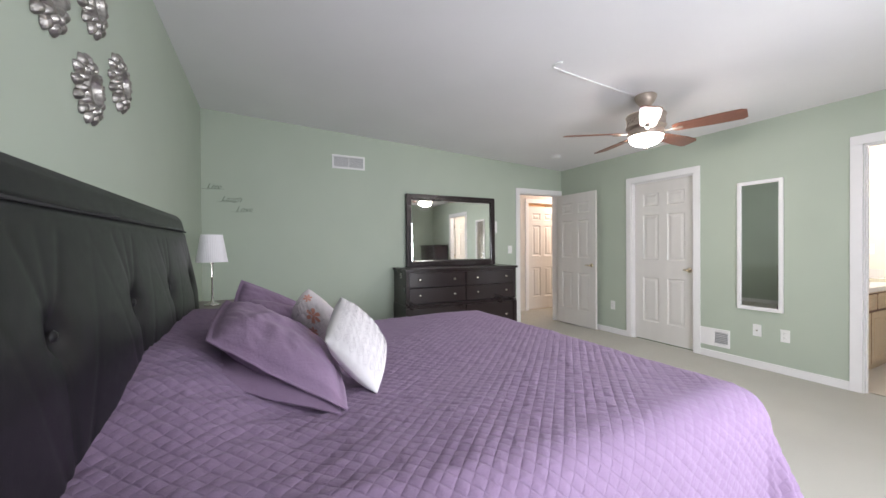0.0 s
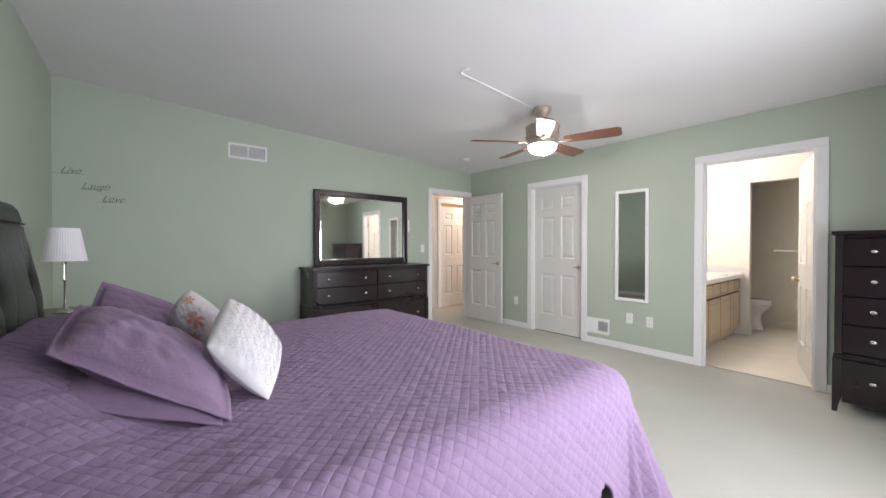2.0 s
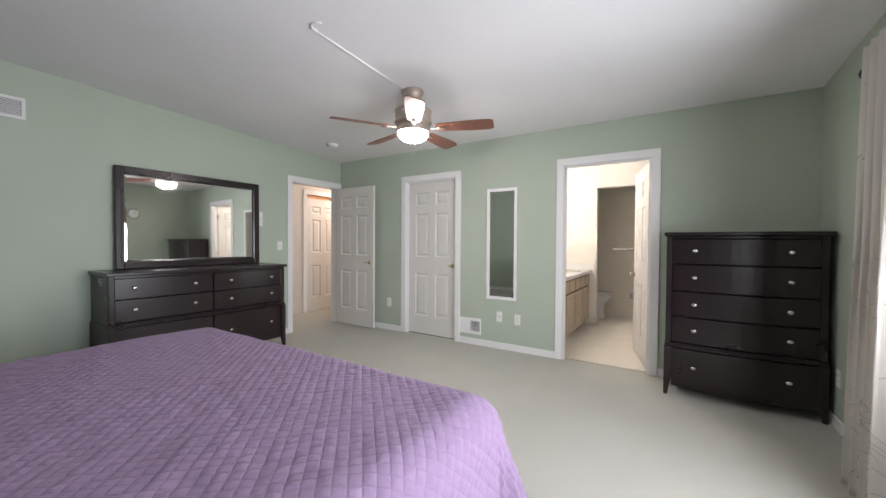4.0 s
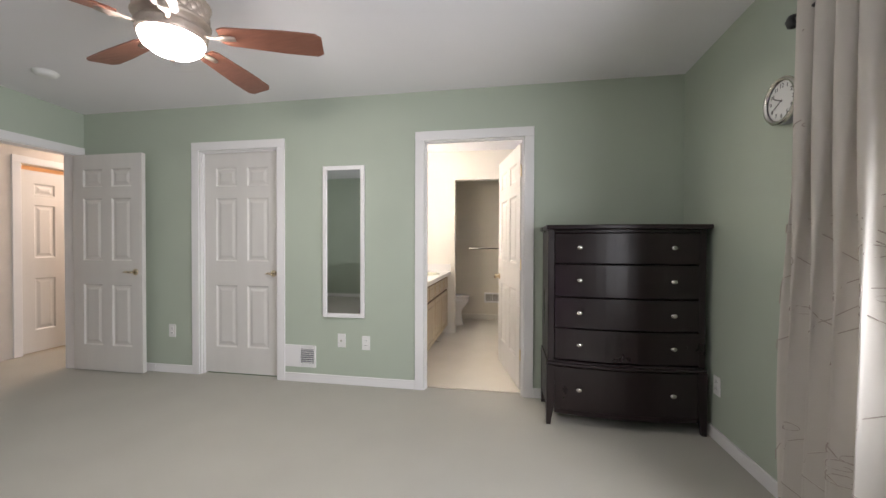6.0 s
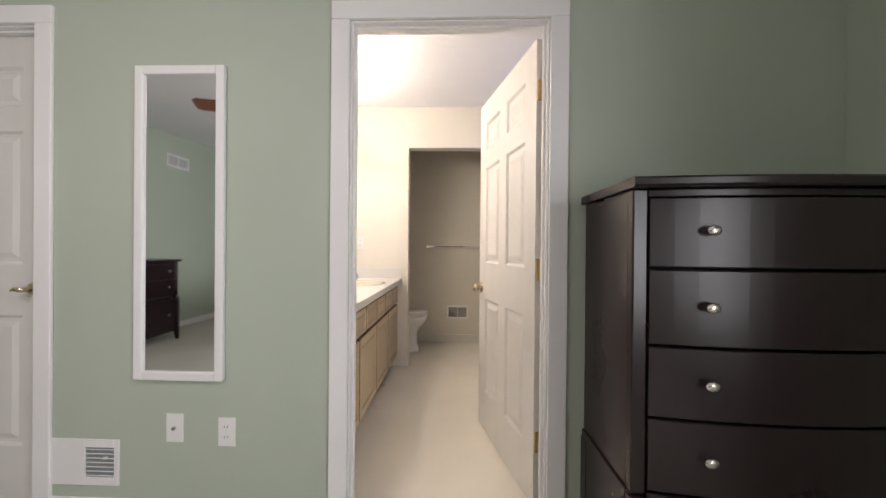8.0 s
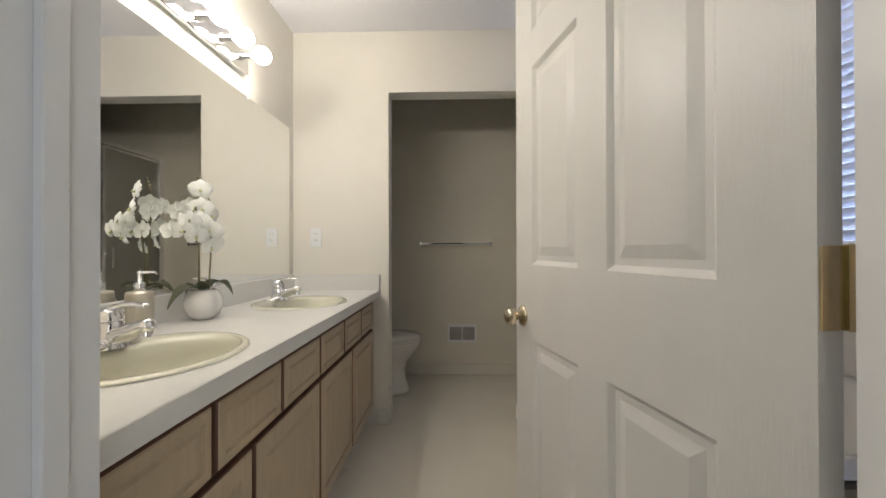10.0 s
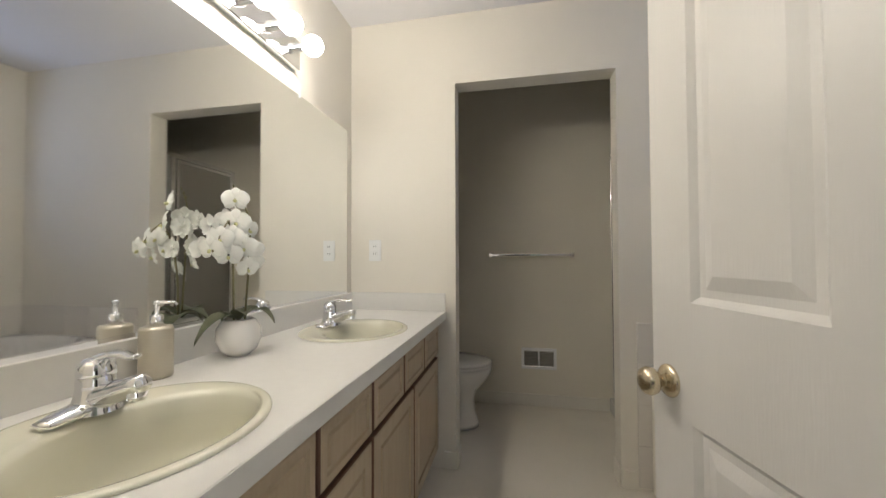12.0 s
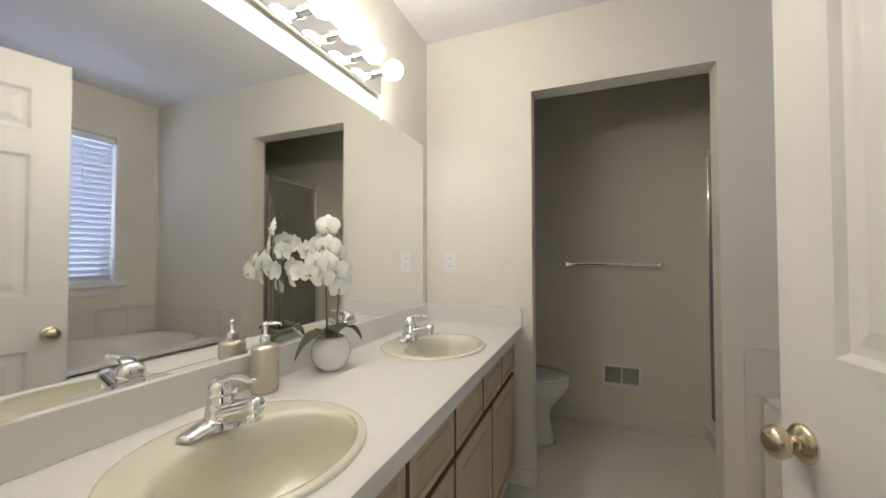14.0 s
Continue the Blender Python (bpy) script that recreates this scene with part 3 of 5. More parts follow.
def blade_pt(u, v):
    r = .20 + u * .475
    wd = .052 + .020 * min(1, u * 1.6)
    if u > .93:
        wd *= math.sqrt(max(.25, 1 - ((u - .93) / .075) ** 2 * .55))
    if u < .06:
        wd *= .75 + .25 * u / .06
    return r, (v - .5) * 2 * wd


for k in range(5):
    bm = bmesh.new()
    a = radians(20 + 72 * k)
    tilt = radians(-13)
    rot = Matrix.Rotation(a, 4, 'Z')

    def bp(u, v, dz):
        r, s = blade_pt(u, v)
        return rot @ Vector((r, s * math.cos(tilt), -.318 + s * math.sin(tilt) + dz))
    top = grid(bm, 16, 4, lambda u, v: bp(u, v, .004))
    bot = grid(bm, 16, 4, lambda u, v: bp(u, v, -.004))
    for i in range(16):
        for j in (0, 4):
            bm.faces.new((top[i][j], top[i + 1][j], bot[i + 1][j], bot[i][j]))
    for j in range(4):
        for i in (0, 16):
            bm.faces.new((top[i][j], top[i][j + 1], bot[i][j + 1], bot[i][j]))
    b = part("blade", bm, BLADE, fan, "reddish walnut fan blade")
    bm = sweep(bmesh.new(), [rot @ Vector(p) for p in ((.10, 0, -.312), (.14, 0, -.326), (.18, .01, -.328), (.22, 0, -.327), (.27, 0, -.326))], [.014, .011, .010, .022, .016], 10, .5)
    part("blade_iron", bm, FANMETAL, b, "", True)

bm = bmesh.new()
pts = [(FX - .05, FY - .05, ceil_z(FY - .05) - .006), (-.99, 1.98, ceil_z(1.98) - .006)]
sweep(bm, pts, [.009, .009], 8, .7)
arc = [(-.99 + .05 + .05 * math.cos(t), 1.95 - .045 * math.sin(t), ceil_z(1.93) - .004) for t in [math.pi - .55 * i for i in range(-1, 6)]]
sweep(bm, arc, .008, 8)
solo("cable_raceway", bm, WHITE, "white cable raceway running across the ceiling to the fan", "raceway", smooth=True)
sd = thing("smoke_detector", pose(-2.79, 3.65, ceil_z(3.65)), "round white smoke detector on the ceiling", "smoke detector")
part("body", lathe(bmesh.new(), [(.068, 0), (.068, -.012), (.058, -.03), (.04, -.036), (0, -.036)], 24), PLASTIC, sd, "", True)
part("base_ring", lathe(bmesh.new(), [(.074, 0), (.074, -.008), (.066, -.010)], 24), PLASTIC, sd, "", True)


# ---- wall mirror, clock, wall words, rosettes ----
wm = thing("wall_mirror", pose(-.7585, N, .57), "tall narrow wall mirror in a plain white frame", "mirror")
bm = bmesh.new()
ww, wh, fw = .187, 1.28, .036
for a, b in (((-ww, 0), (-ww + fw, wh)), ((ww - fw, 0), (ww, wh)), ((-ww + fw, 0), (ww - fw, fw)), ((-ww + fw, wh - fw), (ww - fw, wh))):
    bx(bm, (a[0], -.022, a[1]), (b[0], -.001, b[1]), .005)
part("frame", bm, WHITE, wm, "white moulded frame")
part("glass", box((-ww + fw - .002, -.010, fw - .002), (ww - fw + .002, -.004, wh - fw + .002)), MIRROR, wm)

cl = thing("wall_clock", pose(E, 3.345, 1.848, 0, 0, 90), "round grey wall clock with a white face", "clock")
part("case", lathe(bmesh.new(), [(.098, 0), (.105, .006), (.105, .045), (.100, .052), (.092, .052), (.088, .044)], 40, pose(0, 0, 0, -90)), GREY, cl, "grey plastic clock case", True)
part("rim", lathe(bmesh.new(), [(.106, .040), (.107, .050), (.101, .056), (.091, .055), (.087, .046)], 40, pose(0, 0, 0, -90)), NICKEL, cl, "pale silver rim", True)
part("face", lathe(bmesh.new(), [(.089, .040), (0, .040)], 40, pose(0, 0, 0, -90)), PLASTIC, cl, "white clock face")
for k in range(1, 13):
    a = radians(90 - 30 * k)
    words("numeral", str(k), .026, BLACKM, pose(-.068 * math.cos(a), .0415, .068 * math.sin(a), 90, 0, 180), cl, depth=.0005)
for ln, wd, hr in ((.048, .005, 9.9), (.066, .0035, 8.0)):
    bm = box((-wd / 2, 0, -.008), (wd / 2, .0015, ln), .0005)
    o = part("clock_pointer", bm, BLACKM, cl)
    o.matrix_local = pose(0, .0435, 0) @ Matrix.Rotation(radians(-30 * hr), 4, 'Y')

for text, y, z, w in (("Live", -.475, 1.872, .17), ("Laugh", -.315, 1.745, .22), ("Love", -.197, 1.640, .16)):
    words("wall_decal", text, .080, DECAL, pose(W + .0015, y, z, 90, 0, 90), None, .5, .0004, -.0008, "dark script wall decal reading " + text, "wall decal")
    bm = sweep(bmesh.new(), [(W + .002, y - .12, z - .03), (W + .002, y - .05, z - .032), (W + .002, y + .02, z - .024), (W + .002, y + .10, z - .028)], [.0005, .002, .0015, .0005], 6)
    solo("decal_flourish", bm, DECAL, "dark thin flourish under the wall script", "wall decal")


def rosette(x, z):
    g = thing("rosette_mirror", pose(x, S, z, -90), "ornate antique silver rosette mirror on the green wall", "mirror", "silver rosettes")
    bm = bmesh.new()
    for k in range(13):
        a = k * 2 * math.pi / 13
        for rr, s, q in ((.098, .026, .020), (.074, .022, .028), (.112, .014, .014)):
            aa = a + (.24 if rr == .074 else 0)
            lathe(bm, [(0, q + .004), (s * .5, q), (s * .9, q * .5), (s, .0)], 9, pose(rr * math.cos(aa), rr * math.sin(aa), .002) @ Matrix.Rotation(aa, 4, 'Z'), 1.0, .75)
    part("leaf_border", bm, SILVER, g, "cast silver leaf border", True)
    part("ring", lathe(bmesh.new(), [(.072, .004), (.068, .026), (.058, .032), (.050, .026), (.047, .012)], 28), SILVER, g, "", True)
    part("glass", lathe(bmesh.new(), [(.050, .012), (0, .012)], 28), MIRROR, g)


for x, z in ((-.64, 1.795), (-.965, 1.945), (-.355, 1.975), (-.68, 2.13)):
    rosette(x, z)


# ---- case goods ----
def bow(x, half, b):
    return b * (1 - (x / half) ** 2)


def bowed_slab(bm, x0, x1, z0, z1, y0, thick, half, b, seg=14, bev=.003):
    """A board with a bowed front; the front faces -y, y0 is the flat front line."""
    rows = []
    for i in range(seg + 1):
        x = x0 + (x1 - x0) * i / seg
        yf = y0 - bow(x, half, b)
        e = bev
        rows.append([bm.verts.new(c) for c in ((x, yf + thick, z0), (x, yf + e, z0), (x, yf, z0 + e), (x, yf, z1 - e), (x, yf + e, z1), (x, yf + thick, z1))])
    for p, q in zip(rows, rows[1:]):
        for k in range(6):
            bm.faces.new((p[k], q[k], q[(k + 1) % 6], p[(k + 1) % 6]))
    bm.faces.new(rows[0])
    bm.faces.new(rows[-1][::-1])
    return bm


def knob_at(parent, x, y, z):
    m = pose(x, y, z, 90)
    part("knob", lathe(bmesh.new(), [(.006, -.002), (.006, .012), (.016, .016), (.0175, .021), (.014, .026), (.006, .028), (0, .028)], 16, m, 1.15, .85), NICKEL, parent, "brushed nickel knob", True)


def case_good(name, m, w, d, h, drawers, low, label, cat, b, splits):
    """Bow-front chest. Origin: middle of the front at the floor; x across, y to the back."""
    g = thing(name, m, label, cat)
    half = w / 2
    top_bm = bowed_slab(bmesh.new(), -half, half, h - .028, h, .0, d, half * 1.35, b * 1.3, 18, .006)
    # flatten the back of the top
    for v in top_bm.verts:
        if v.co.y > d * .5:
            v.co.y = d
    part("top", top_bm, ESPRESSO, g, "dark espresso top with eased edge")
    ih = half - .018
    zlow = low[1] + .030
    for sx in (-1, 1):
        part("upper_side", box((sx * (ih - .022), .045, zlow), (sx * ih, d, h - .029), .003), ESPRESSO, g)
    for sx in (-1, 1):
        part("lower_side", box((sx * (ih - .024), .035, low[0]), (sx * (ih + .008), d, zlow - .001), .003), ESPRESSO, g)
    for sx in (-1, 1):
        part("corner_post", box((sx * (ih - .040), .012, zlow), (sx * (ih + .002), .045, h - .029), .004), ESPRESSO, g)
    part("back_panel", box((-ih + .022, d - .015, low[0]), (ih - .022, d - .004, h - .03)), ESPRESSO, g)
    part("carcass", box((-ih + .024, .06, low[0] + .01), (ih - .024, d - .018, h - .032)), DARK, g)
    part("top_rail", bowed_slab(bmesh.new(), -ih + .040, ih - .040, h - .052, h - .030, .022, .03, half, b), ESPRESSO, g)
    part("waist_moulding", bowed_slab(bmesh.new(), -ih - .006, ih + .006, zlow - .028, zlow - .006, .004, .05, half, b, 14, .006), ESPRESSO, g)
    part("waist_bead", bowed_slab(bmesh.new(), -ih + .040, ih - .040, zlow - .006, zlow + .008, .014, .04, half, b, 14, .004), ESPRESSO, g)
    for sx in (-1, 1):
        for yy, nm in ((.0, "leg"), (d - .05, "leg")):
            bm = bmesh.new()
            prof = [(zlow - .03, .052), (low[0] + .02, .050), (.05, .034), (0, .028)]
            prev = None
            for z, s in prof:
                xo = sx * (ih + .010)
                xi = xo - sx * s
                ring = [bm.verts.new(c) for c in ((xo, yy + .0, z), (xi, yy, z), (xi, yy + s, z), (xo, yy + s, z))]
                if prev:
                    for k in range(4):
                        bm.faces.new((prev[k], prev[(k + 1) % 4], ring[(k + 1) % 4], ring[k]))
                else:
                    bm.faces.new(ring)
                prev = ring
            bm.faces.new(prev)
            part(nm, bm, ESPRESSO, g, "tapered dark leg")
    part("apron", bowed_slab(bmesh.new(), -ih + .042, ih - .042, low[0] - .028, low[0] + .004, .020, .025, half, b), ESPRESSO, g)
    for z0, z1 in drawers + [low]:
        for xa, xb, ks in splits:
            bm = bowed_slab(bmesh.new(), xa, xb, z0 + .003, z1 - .003, .016, .03, half, b, 14, .003)
            dr = part("drawer", bm, ESPRESSO, g, "dark espresso drawer front")
            for kx in ks:
                knob_at(dr, kx, .016 - bow(kx, half, b), (z0 + z1) / 2 + .005)
    return g


case_good("tall_chest", pose(1.345, 3.945, 0), .984, .40, 1.32, [(1.068, 1.268), (.850, 1.066), (.646, .848), (.436, .644)], (.105, .392),
          "tall bow-front espresso chest with five drawers", "chest of drawers", .055,
          [(-.432, .432, (-.285, .272))])
case_good("dresser", pose(-2.965, 2.295, 0, 0, 0, 90), 1.63, .455, .955, [(.725, .905), (.535, .723)], (.13, .485),
          "wide espresso dresser with six drawers below a mirror", "dresser", .03,
          [(-.755, -.006, (-.63, -.17)), (.006, .755, (.165, .62))])
bm = bmesh.new()
for k, (zz, ln) in enumerate(((.885, .07), (.862, .085), (.838, .06))):
    for j in range(3):
        bx(bm, (-3.20 + j * .027, 1.4955, zz - .004 * (j % 2)), (-3.20 + j * .027 + ln * .26, 1.4975, zz + .013))
solo("sticker", bm, SILVER, "silver lettered sticker on the dresser side", "sticker")
dm = thing("dresser_mirror", pose(-3.385, 2.333, .957, 0, -.4, -.4), "wide landscape mirror in a dark espresso frame on the dresser", "mirror")
hw, hh, fw = .68, .955, .062
bm = bmesh.new()
for a, b in (((-hw, 0), (-hw + fw, hh)), ((hw - fw, 0), (hw, hh)), ((-hw + fw, 0), (hw - fw, fw)), ((-hw + fw, hh - fw), (hw - fw, hh))):
    bx(bm, (-.012, a[0], a[1]), (.034, b[0], b[1]), .008)
part("frame", bm, ESPRESSO, dm, "dark espresso moulded frame")
bm = bmesh.new()
f2 = fw - .02
for a, b in (((-hw + f2, f2), (-hw + fw + .006, hh - f2)), ((hw - fw - .006, f2), (hw - f2, hh - f2)), ((-hw + fw + .006, f2), (hw - fw - .006, fw + .006)), ((-hw + fw + .006, hh - fw - .006), (hw - fw - .006, hh - f2))):
    bx(bm, (.020, a[0], a[1]), (.038, b[0], b[1]), .004)
part("inner_bead", bm, ESPRESSO, dm)
bm = bmesh.new()
q = [[(y, z, x) for y, z in ((-hw + e, e), (hw - e, e), (hw - e, hh - e), (-hw + e, hh - e))] for e, x in ((fw, .014), (fw + .024, .0185))]
r0, r1 = [[bm.verts.new((x, y, z)) for y, z, x in ring] for ring in q]
for k in range(4):
    bm.faces.new((r0[k], r0[(k + 1) % 4], r1[(k + 1) % 4], r1[k]))
bm.faces.new(r1)
part("glass", bm, MIRROR, dm, "bevelled mirror glass")
part("support", box((-.03, -.4, -.25 + .255), (-.012, .4, .7)), ESPRESSO, dm)

# ---- bed ----
bed = thing("bed", pose(-.57, .55, 0), "king bed with a tufted black leather headboard", "bed")
bxw = 1.0


def hb_profile(v):
    """Headboard front (y, z) from the floor (v=0) up and over the rolled top (v=1)."""
    pts = [(0, -.385, .10), (.30, -.390, .70), (.55, -.405, .95), (.72, -.435, 1.15), (.83, -.463, 1.33), (.90, -.478, 1.395), (.95, -.500, 1.425), (1, -.535, 1.430)]
    for (a, ya, za), (b, yb, zb) in zip(pts, pts[1:]):
        if v <= b:
            k = (v - a) / (b - a)
            return ya + (yb - ya) * k, za + (zb - za) * k
    return pts[-1][1:]


TUFTS = [.04 - .545 * k for k in range(-1, 4)]


def hb(u, v):
    x = .60 - u * 2.34
    y, z = hb_profile(v)
    if .12 < v < .80:
        pull = 0
        for tx in TUFTS:
            for tz in (1.04, .62):
                dx, dz = (x - tx), (z - tz)
                pull += .042 * math.exp(-math.hypot(dx, dz) / .030)
                pull += .0025 * math.exp(-abs(dx - .0) / .012) * math.exp(-abs(dz) / .25)
                pull += .006 * math.exp(-abs(abs(dx) - abs(dz) * .42) / .013) * math.exp(-abs(dz) / .30) * (dz > 0)
        puff = .014 * abs(math.sin((x - .04) / .545 * math.pi)) ** .6
        y += puff * min(1, (v - .12) * 6, (.80 - v) * 6) - pull
    if .819 <= v < .836:
        y -= .016
    e = min(u, 1 - u) * 2.34
    if e < .05:
        y -= .05 * (1 - math.sqrt(max(0, 1 - (1 - e / .05) ** 2)))
    return Vector((x + .57, y - .55, z))


bm = bmesh.new()
front = grid(bm, 240, 110, hb)
back = [[bm.verts.new((.60 - u * 2.34 + .57, -.555 - .55, z)) for z in (.10, .75, 1.425)] for u in (0, 1)]
for k, col in ((0, front[0]), (1, front[-1])):
    bm.faces.new([*col, back[k][2], back[k][0]])
bm.faces.new((front[0][-1], front[-1][-1], back[1][2], back[0][2]))
bm.faces.new((back[0][0], back[0][2], back[1][2], back[1][0]))
part("headboard", bm, LEATHER, bed, "black leather sleigh headboard with deep tufts", True)
for tx in TUFTS:
    if -1.7 < tx < .6:
        part("tuft_button", lathe(bmesh.new(), [(0, .008), (.010, .006), (.014, 0)], 12, pose(tx + .57, -.440 - .55 + .012, 1.04, -90)), LEATHER, bed, "", True)
part("headboard_piping", sweep(bmesh.new(), [(1.165 - .005, hb_profile(.828)[0] - .5535, hb_profile(.828)[1]), (-1.165, hb_profile(.828)[0] - .5535, hb_profile(.828)[1])], .005, 8), DARK, bed, "black recessed seam", True)
for a, b in (((.955, -.95, .16), (.995, 1.12, .36)), ((-.995, -.95, .16), (-.955, 1.12, .36)), ((-.995, 1.12, .16), (.995, 1.16, .36))):
    part("rail", box(a, b, .01), LEATHER, bed)
for x in (-.93, .93):
    for y in (-.9, 1.09):
        part("leg", lathe(bmesh.new(), [(0, 0), (.025, 0), (.032, .16), (0, .16)], 12, pose(x, y, 0)), BLACKM, bed, "", True)
mt = solo("mattress", box((-.965, -.92, .36), (.965, 1.10, .655), .06, 4), PURPLE2, "mattress in a purple sheet under the quilt", "mattress", m=pose(-.57, .55, 0))

IX0, IX1, IY0, IY1 = -1.45, .33, -.40, 1.53
TOPZ, HANG = .700, .78


def quilt_pt(u, v):
    """u, v: cloth coordinates in metres along x and y."""
    qx, qy = min(max(u, IX0), IX1), min(max(v, IY0), IY1)
    dx, dy = u - qx, v - qy
    s = math.hypot(dx, dy)
    z = TOPZ + .010 * noise.noise((u * 1.5, v * 1.5, 3)) + .004 * noise.noise((u * 7, v * 7, 8))
    # pillows under the head end lift the cloth
    head = 1 / (1 + math.exp((v + .10) / .075))
    z += head * (.155 * (1 / (1 + math.exp((u + .12) / .14))) + .02)
    corner = 0
    if s > 1e-6:
        nx, ny = dx / s, dy / s
        corner = abs(nx * ny) * 2
        R = .13
        if s < R * math.pi / 2:
            h, k = R * math.sin(s / R), R * (1 - math.cos(s / R))
        else:
            e = s - R * math.pi / 2
            h, k = R + e * (.09 + .14 * corner), R + e * .98
        ang = math.atan2(ny, nx)
        along = (qx * 3.1 + qy * 2.7) + ang * 3.2
        w = max(0, (s - .18)) * (.05 + .10 * corner)
        h += w * math.sin(along * 3.4) + w * .4 * math.sin(along * 8.3 + 1)
        x, y, z = qx + nx * h, qy + ny * h, z - k
        nrm = Vector((nx * min(1, s / .2), ny * min(1, s / .2), max(.05, 1 - s / .2))).normalized()
    else:
        x, y, nrm = u, v, Vector((0, 0, 1))
    # quilted diamonds: puffy cells between diagonal stitch lines
    p = .046
    a, b = (u + v) / p, (u - v) / p
    fa, fb = abs((a % 1) - .5) * 2, abs((b % 1) - .5) * 2
    puff = (1 - fa ** 3.2) * (1 - fb ** 3.2)
    wob = .6 + .4 * noise.noise((u * 3, v * 3, 1))
    # soft wrinkles in front of the pillows
    wr = .010 * noise.noise((u * 13 + v * 3, v * 4 - u * 2, 5)) * math.exp(-((v - .05) / .42) ** 2)
    wr += .0035 * noise.noise((u * 22 - v * 9, v * 20 + u * 6, 9))
    d = .0075 * puff * wob + wr + .0018 * noise.noise((u * 40, v * 40, 2))
    return Vector((x, y, max(.02, z))) + nrm * d


step = .0085
us = np.arange(IX0 - HANG + .05, IX1 + HANG - .05, step)
vs_ = np.arange(IY0, IY1 + HANG - .06, step)
verts, faces, idx = [], [], {}
for i, u in enumerate(us):
    for j, v in enumerate(vs_):
        dx, dy = u - min(max(u, IX0), IX1), v - min(v, IY1)
        lift = .24 * math.exp(-((v - 1.30) / .12) ** 2) if u > IX1 else 0
        if math.hypot(dx, dy) > HANG - .11 - lift + .02 * math.sin(3 * math.atan2(dy, dx + 1e-9)):
            continue
        idx[i, j] = len(verts)
        verts.append(quilt_pt(float(u), float(v)))
for (i, j) in idx:
    c = [(i, j), (i + 1, j), (i + 1, j + 1), (i, j + 1)]
    if all(q in idx for q in c):
        faces.append([idx[q] for q in c])
me = bpy.data.meshes.new("quilt")
me.from_pydata([tuple(v) for v in verts], [], faces)
cloth = np.array([(us[i], vs_[j]) for i, j in idx], dtype=np.float32)
loops = np.zeros(len(me.loops), dtype=np.int32)
me.loops.foreach_get("vertex_index", loops)
me.uv_layers.new(name="cloth").data.foreach_set("uv", cloth[loops].ravel())
me.materials.append(PURPLE)
me.polygons.foreach_set("use_smooth", [True] * len(me.polygons))
quilt = tagged(new("quilt", me), "purple diamond-quilted coverlet draped over the bed", "quilt")
mod = quilt.modifiers.new("thickness", 'SOLIDIFY')
mod.thickness, mod.offset = .008, -1


# pillows
def pillow(name, c, u, v, thick, material, label, flange=.0, sag=.10, extra=None, seed=0, power=.55):
    """Cushion spanned by the half axes u and v about c."""
    c, u, v = Vector(c), Vector(u), Vector(v)
    n = u.cross(v).normalized()
    if n.z < 0:
        n = -n
    g = thing(name, Matrix.Translation(c), label, "pillow", "pillows on the bed")
    bm = bmesh.new()
    K = 44
    top, bot = [], []

    def pt(i, j, sg):
        a, b = 2 * i / K - 1, 2 * j / K - 1
        aa, bb = a * (1 - sag * b * b * (1 - .2 * abs(a))), b * (1 - sag * a * a * (1 - .2 * abs(b)))
        f = 1 + flange
        a1, b1 = min(1, abs(a) * f), min(1, abs(b) * f)
        h = (max(0, 1 - a1 ** 2.2) * max(0, 1 - b1 ** 2.2)) ** power
        w = (.012 if u.length > .22 else .004) * noise.noise((a * 2.5 + seed, b * 2.5, 1)) + (.007 if u.length > .22 else .003) * noise.noise((a * 7 + b * 4, b * 6 + seed, 4))
        return u * aa + v * bb + n * (sg * h * thick / 2 + w * (.35 + h))
    t = grid(bm, K, K, lambda a, b: pt(a * K, b * K, 1))
    o = grid(bm, K, K, lambda a, b: pt(a * K, b * K, -1) - n * .004)
    for i in range(K):
        for j in (0, K):
            bm.faces.new((t[i][j], t[i + 1][j], o[i + 1][j], o[i][j]))
            bm.faces.new((t[j][i], t[j][i + 1], o[j][i + 1], o[j][i]))
    part("cover", bm, material, g, "", True)
    if extra:
        extra(g, lambda a, b, d=.0015: pt((a + 1) / 2 * K, (b + 1) / 2 * K, 1) + n * d)
    return g


def leaf_print(g, at):
    """Rows of small outlined leaves printed across the cushion."""
    bm = bmesh.new()
    for r in range(7):
        for s in range(7):
            a, b = -.72 + s * .24, -.74 + r * .24 + (.06 if s % 2 else 0)
            loop = [at(a + .095 * math.sin(t), b + .105 * math.cos(t) * (1 if t < 3.2 else .9)) for t in [k * math.pi / 5 for k in range(11)]]
            sweep(bm, loop, .0006, 4)
            for q in (-.5, 0, .5):
                sweep(bm, [at(a - .06, b + .08 * q - .03), at(a + .06, b + .08 * q + .03)], .0004, 4)
    part("leaf_print", bm, LEAFPRINT, g, "grey outlined leaf print")


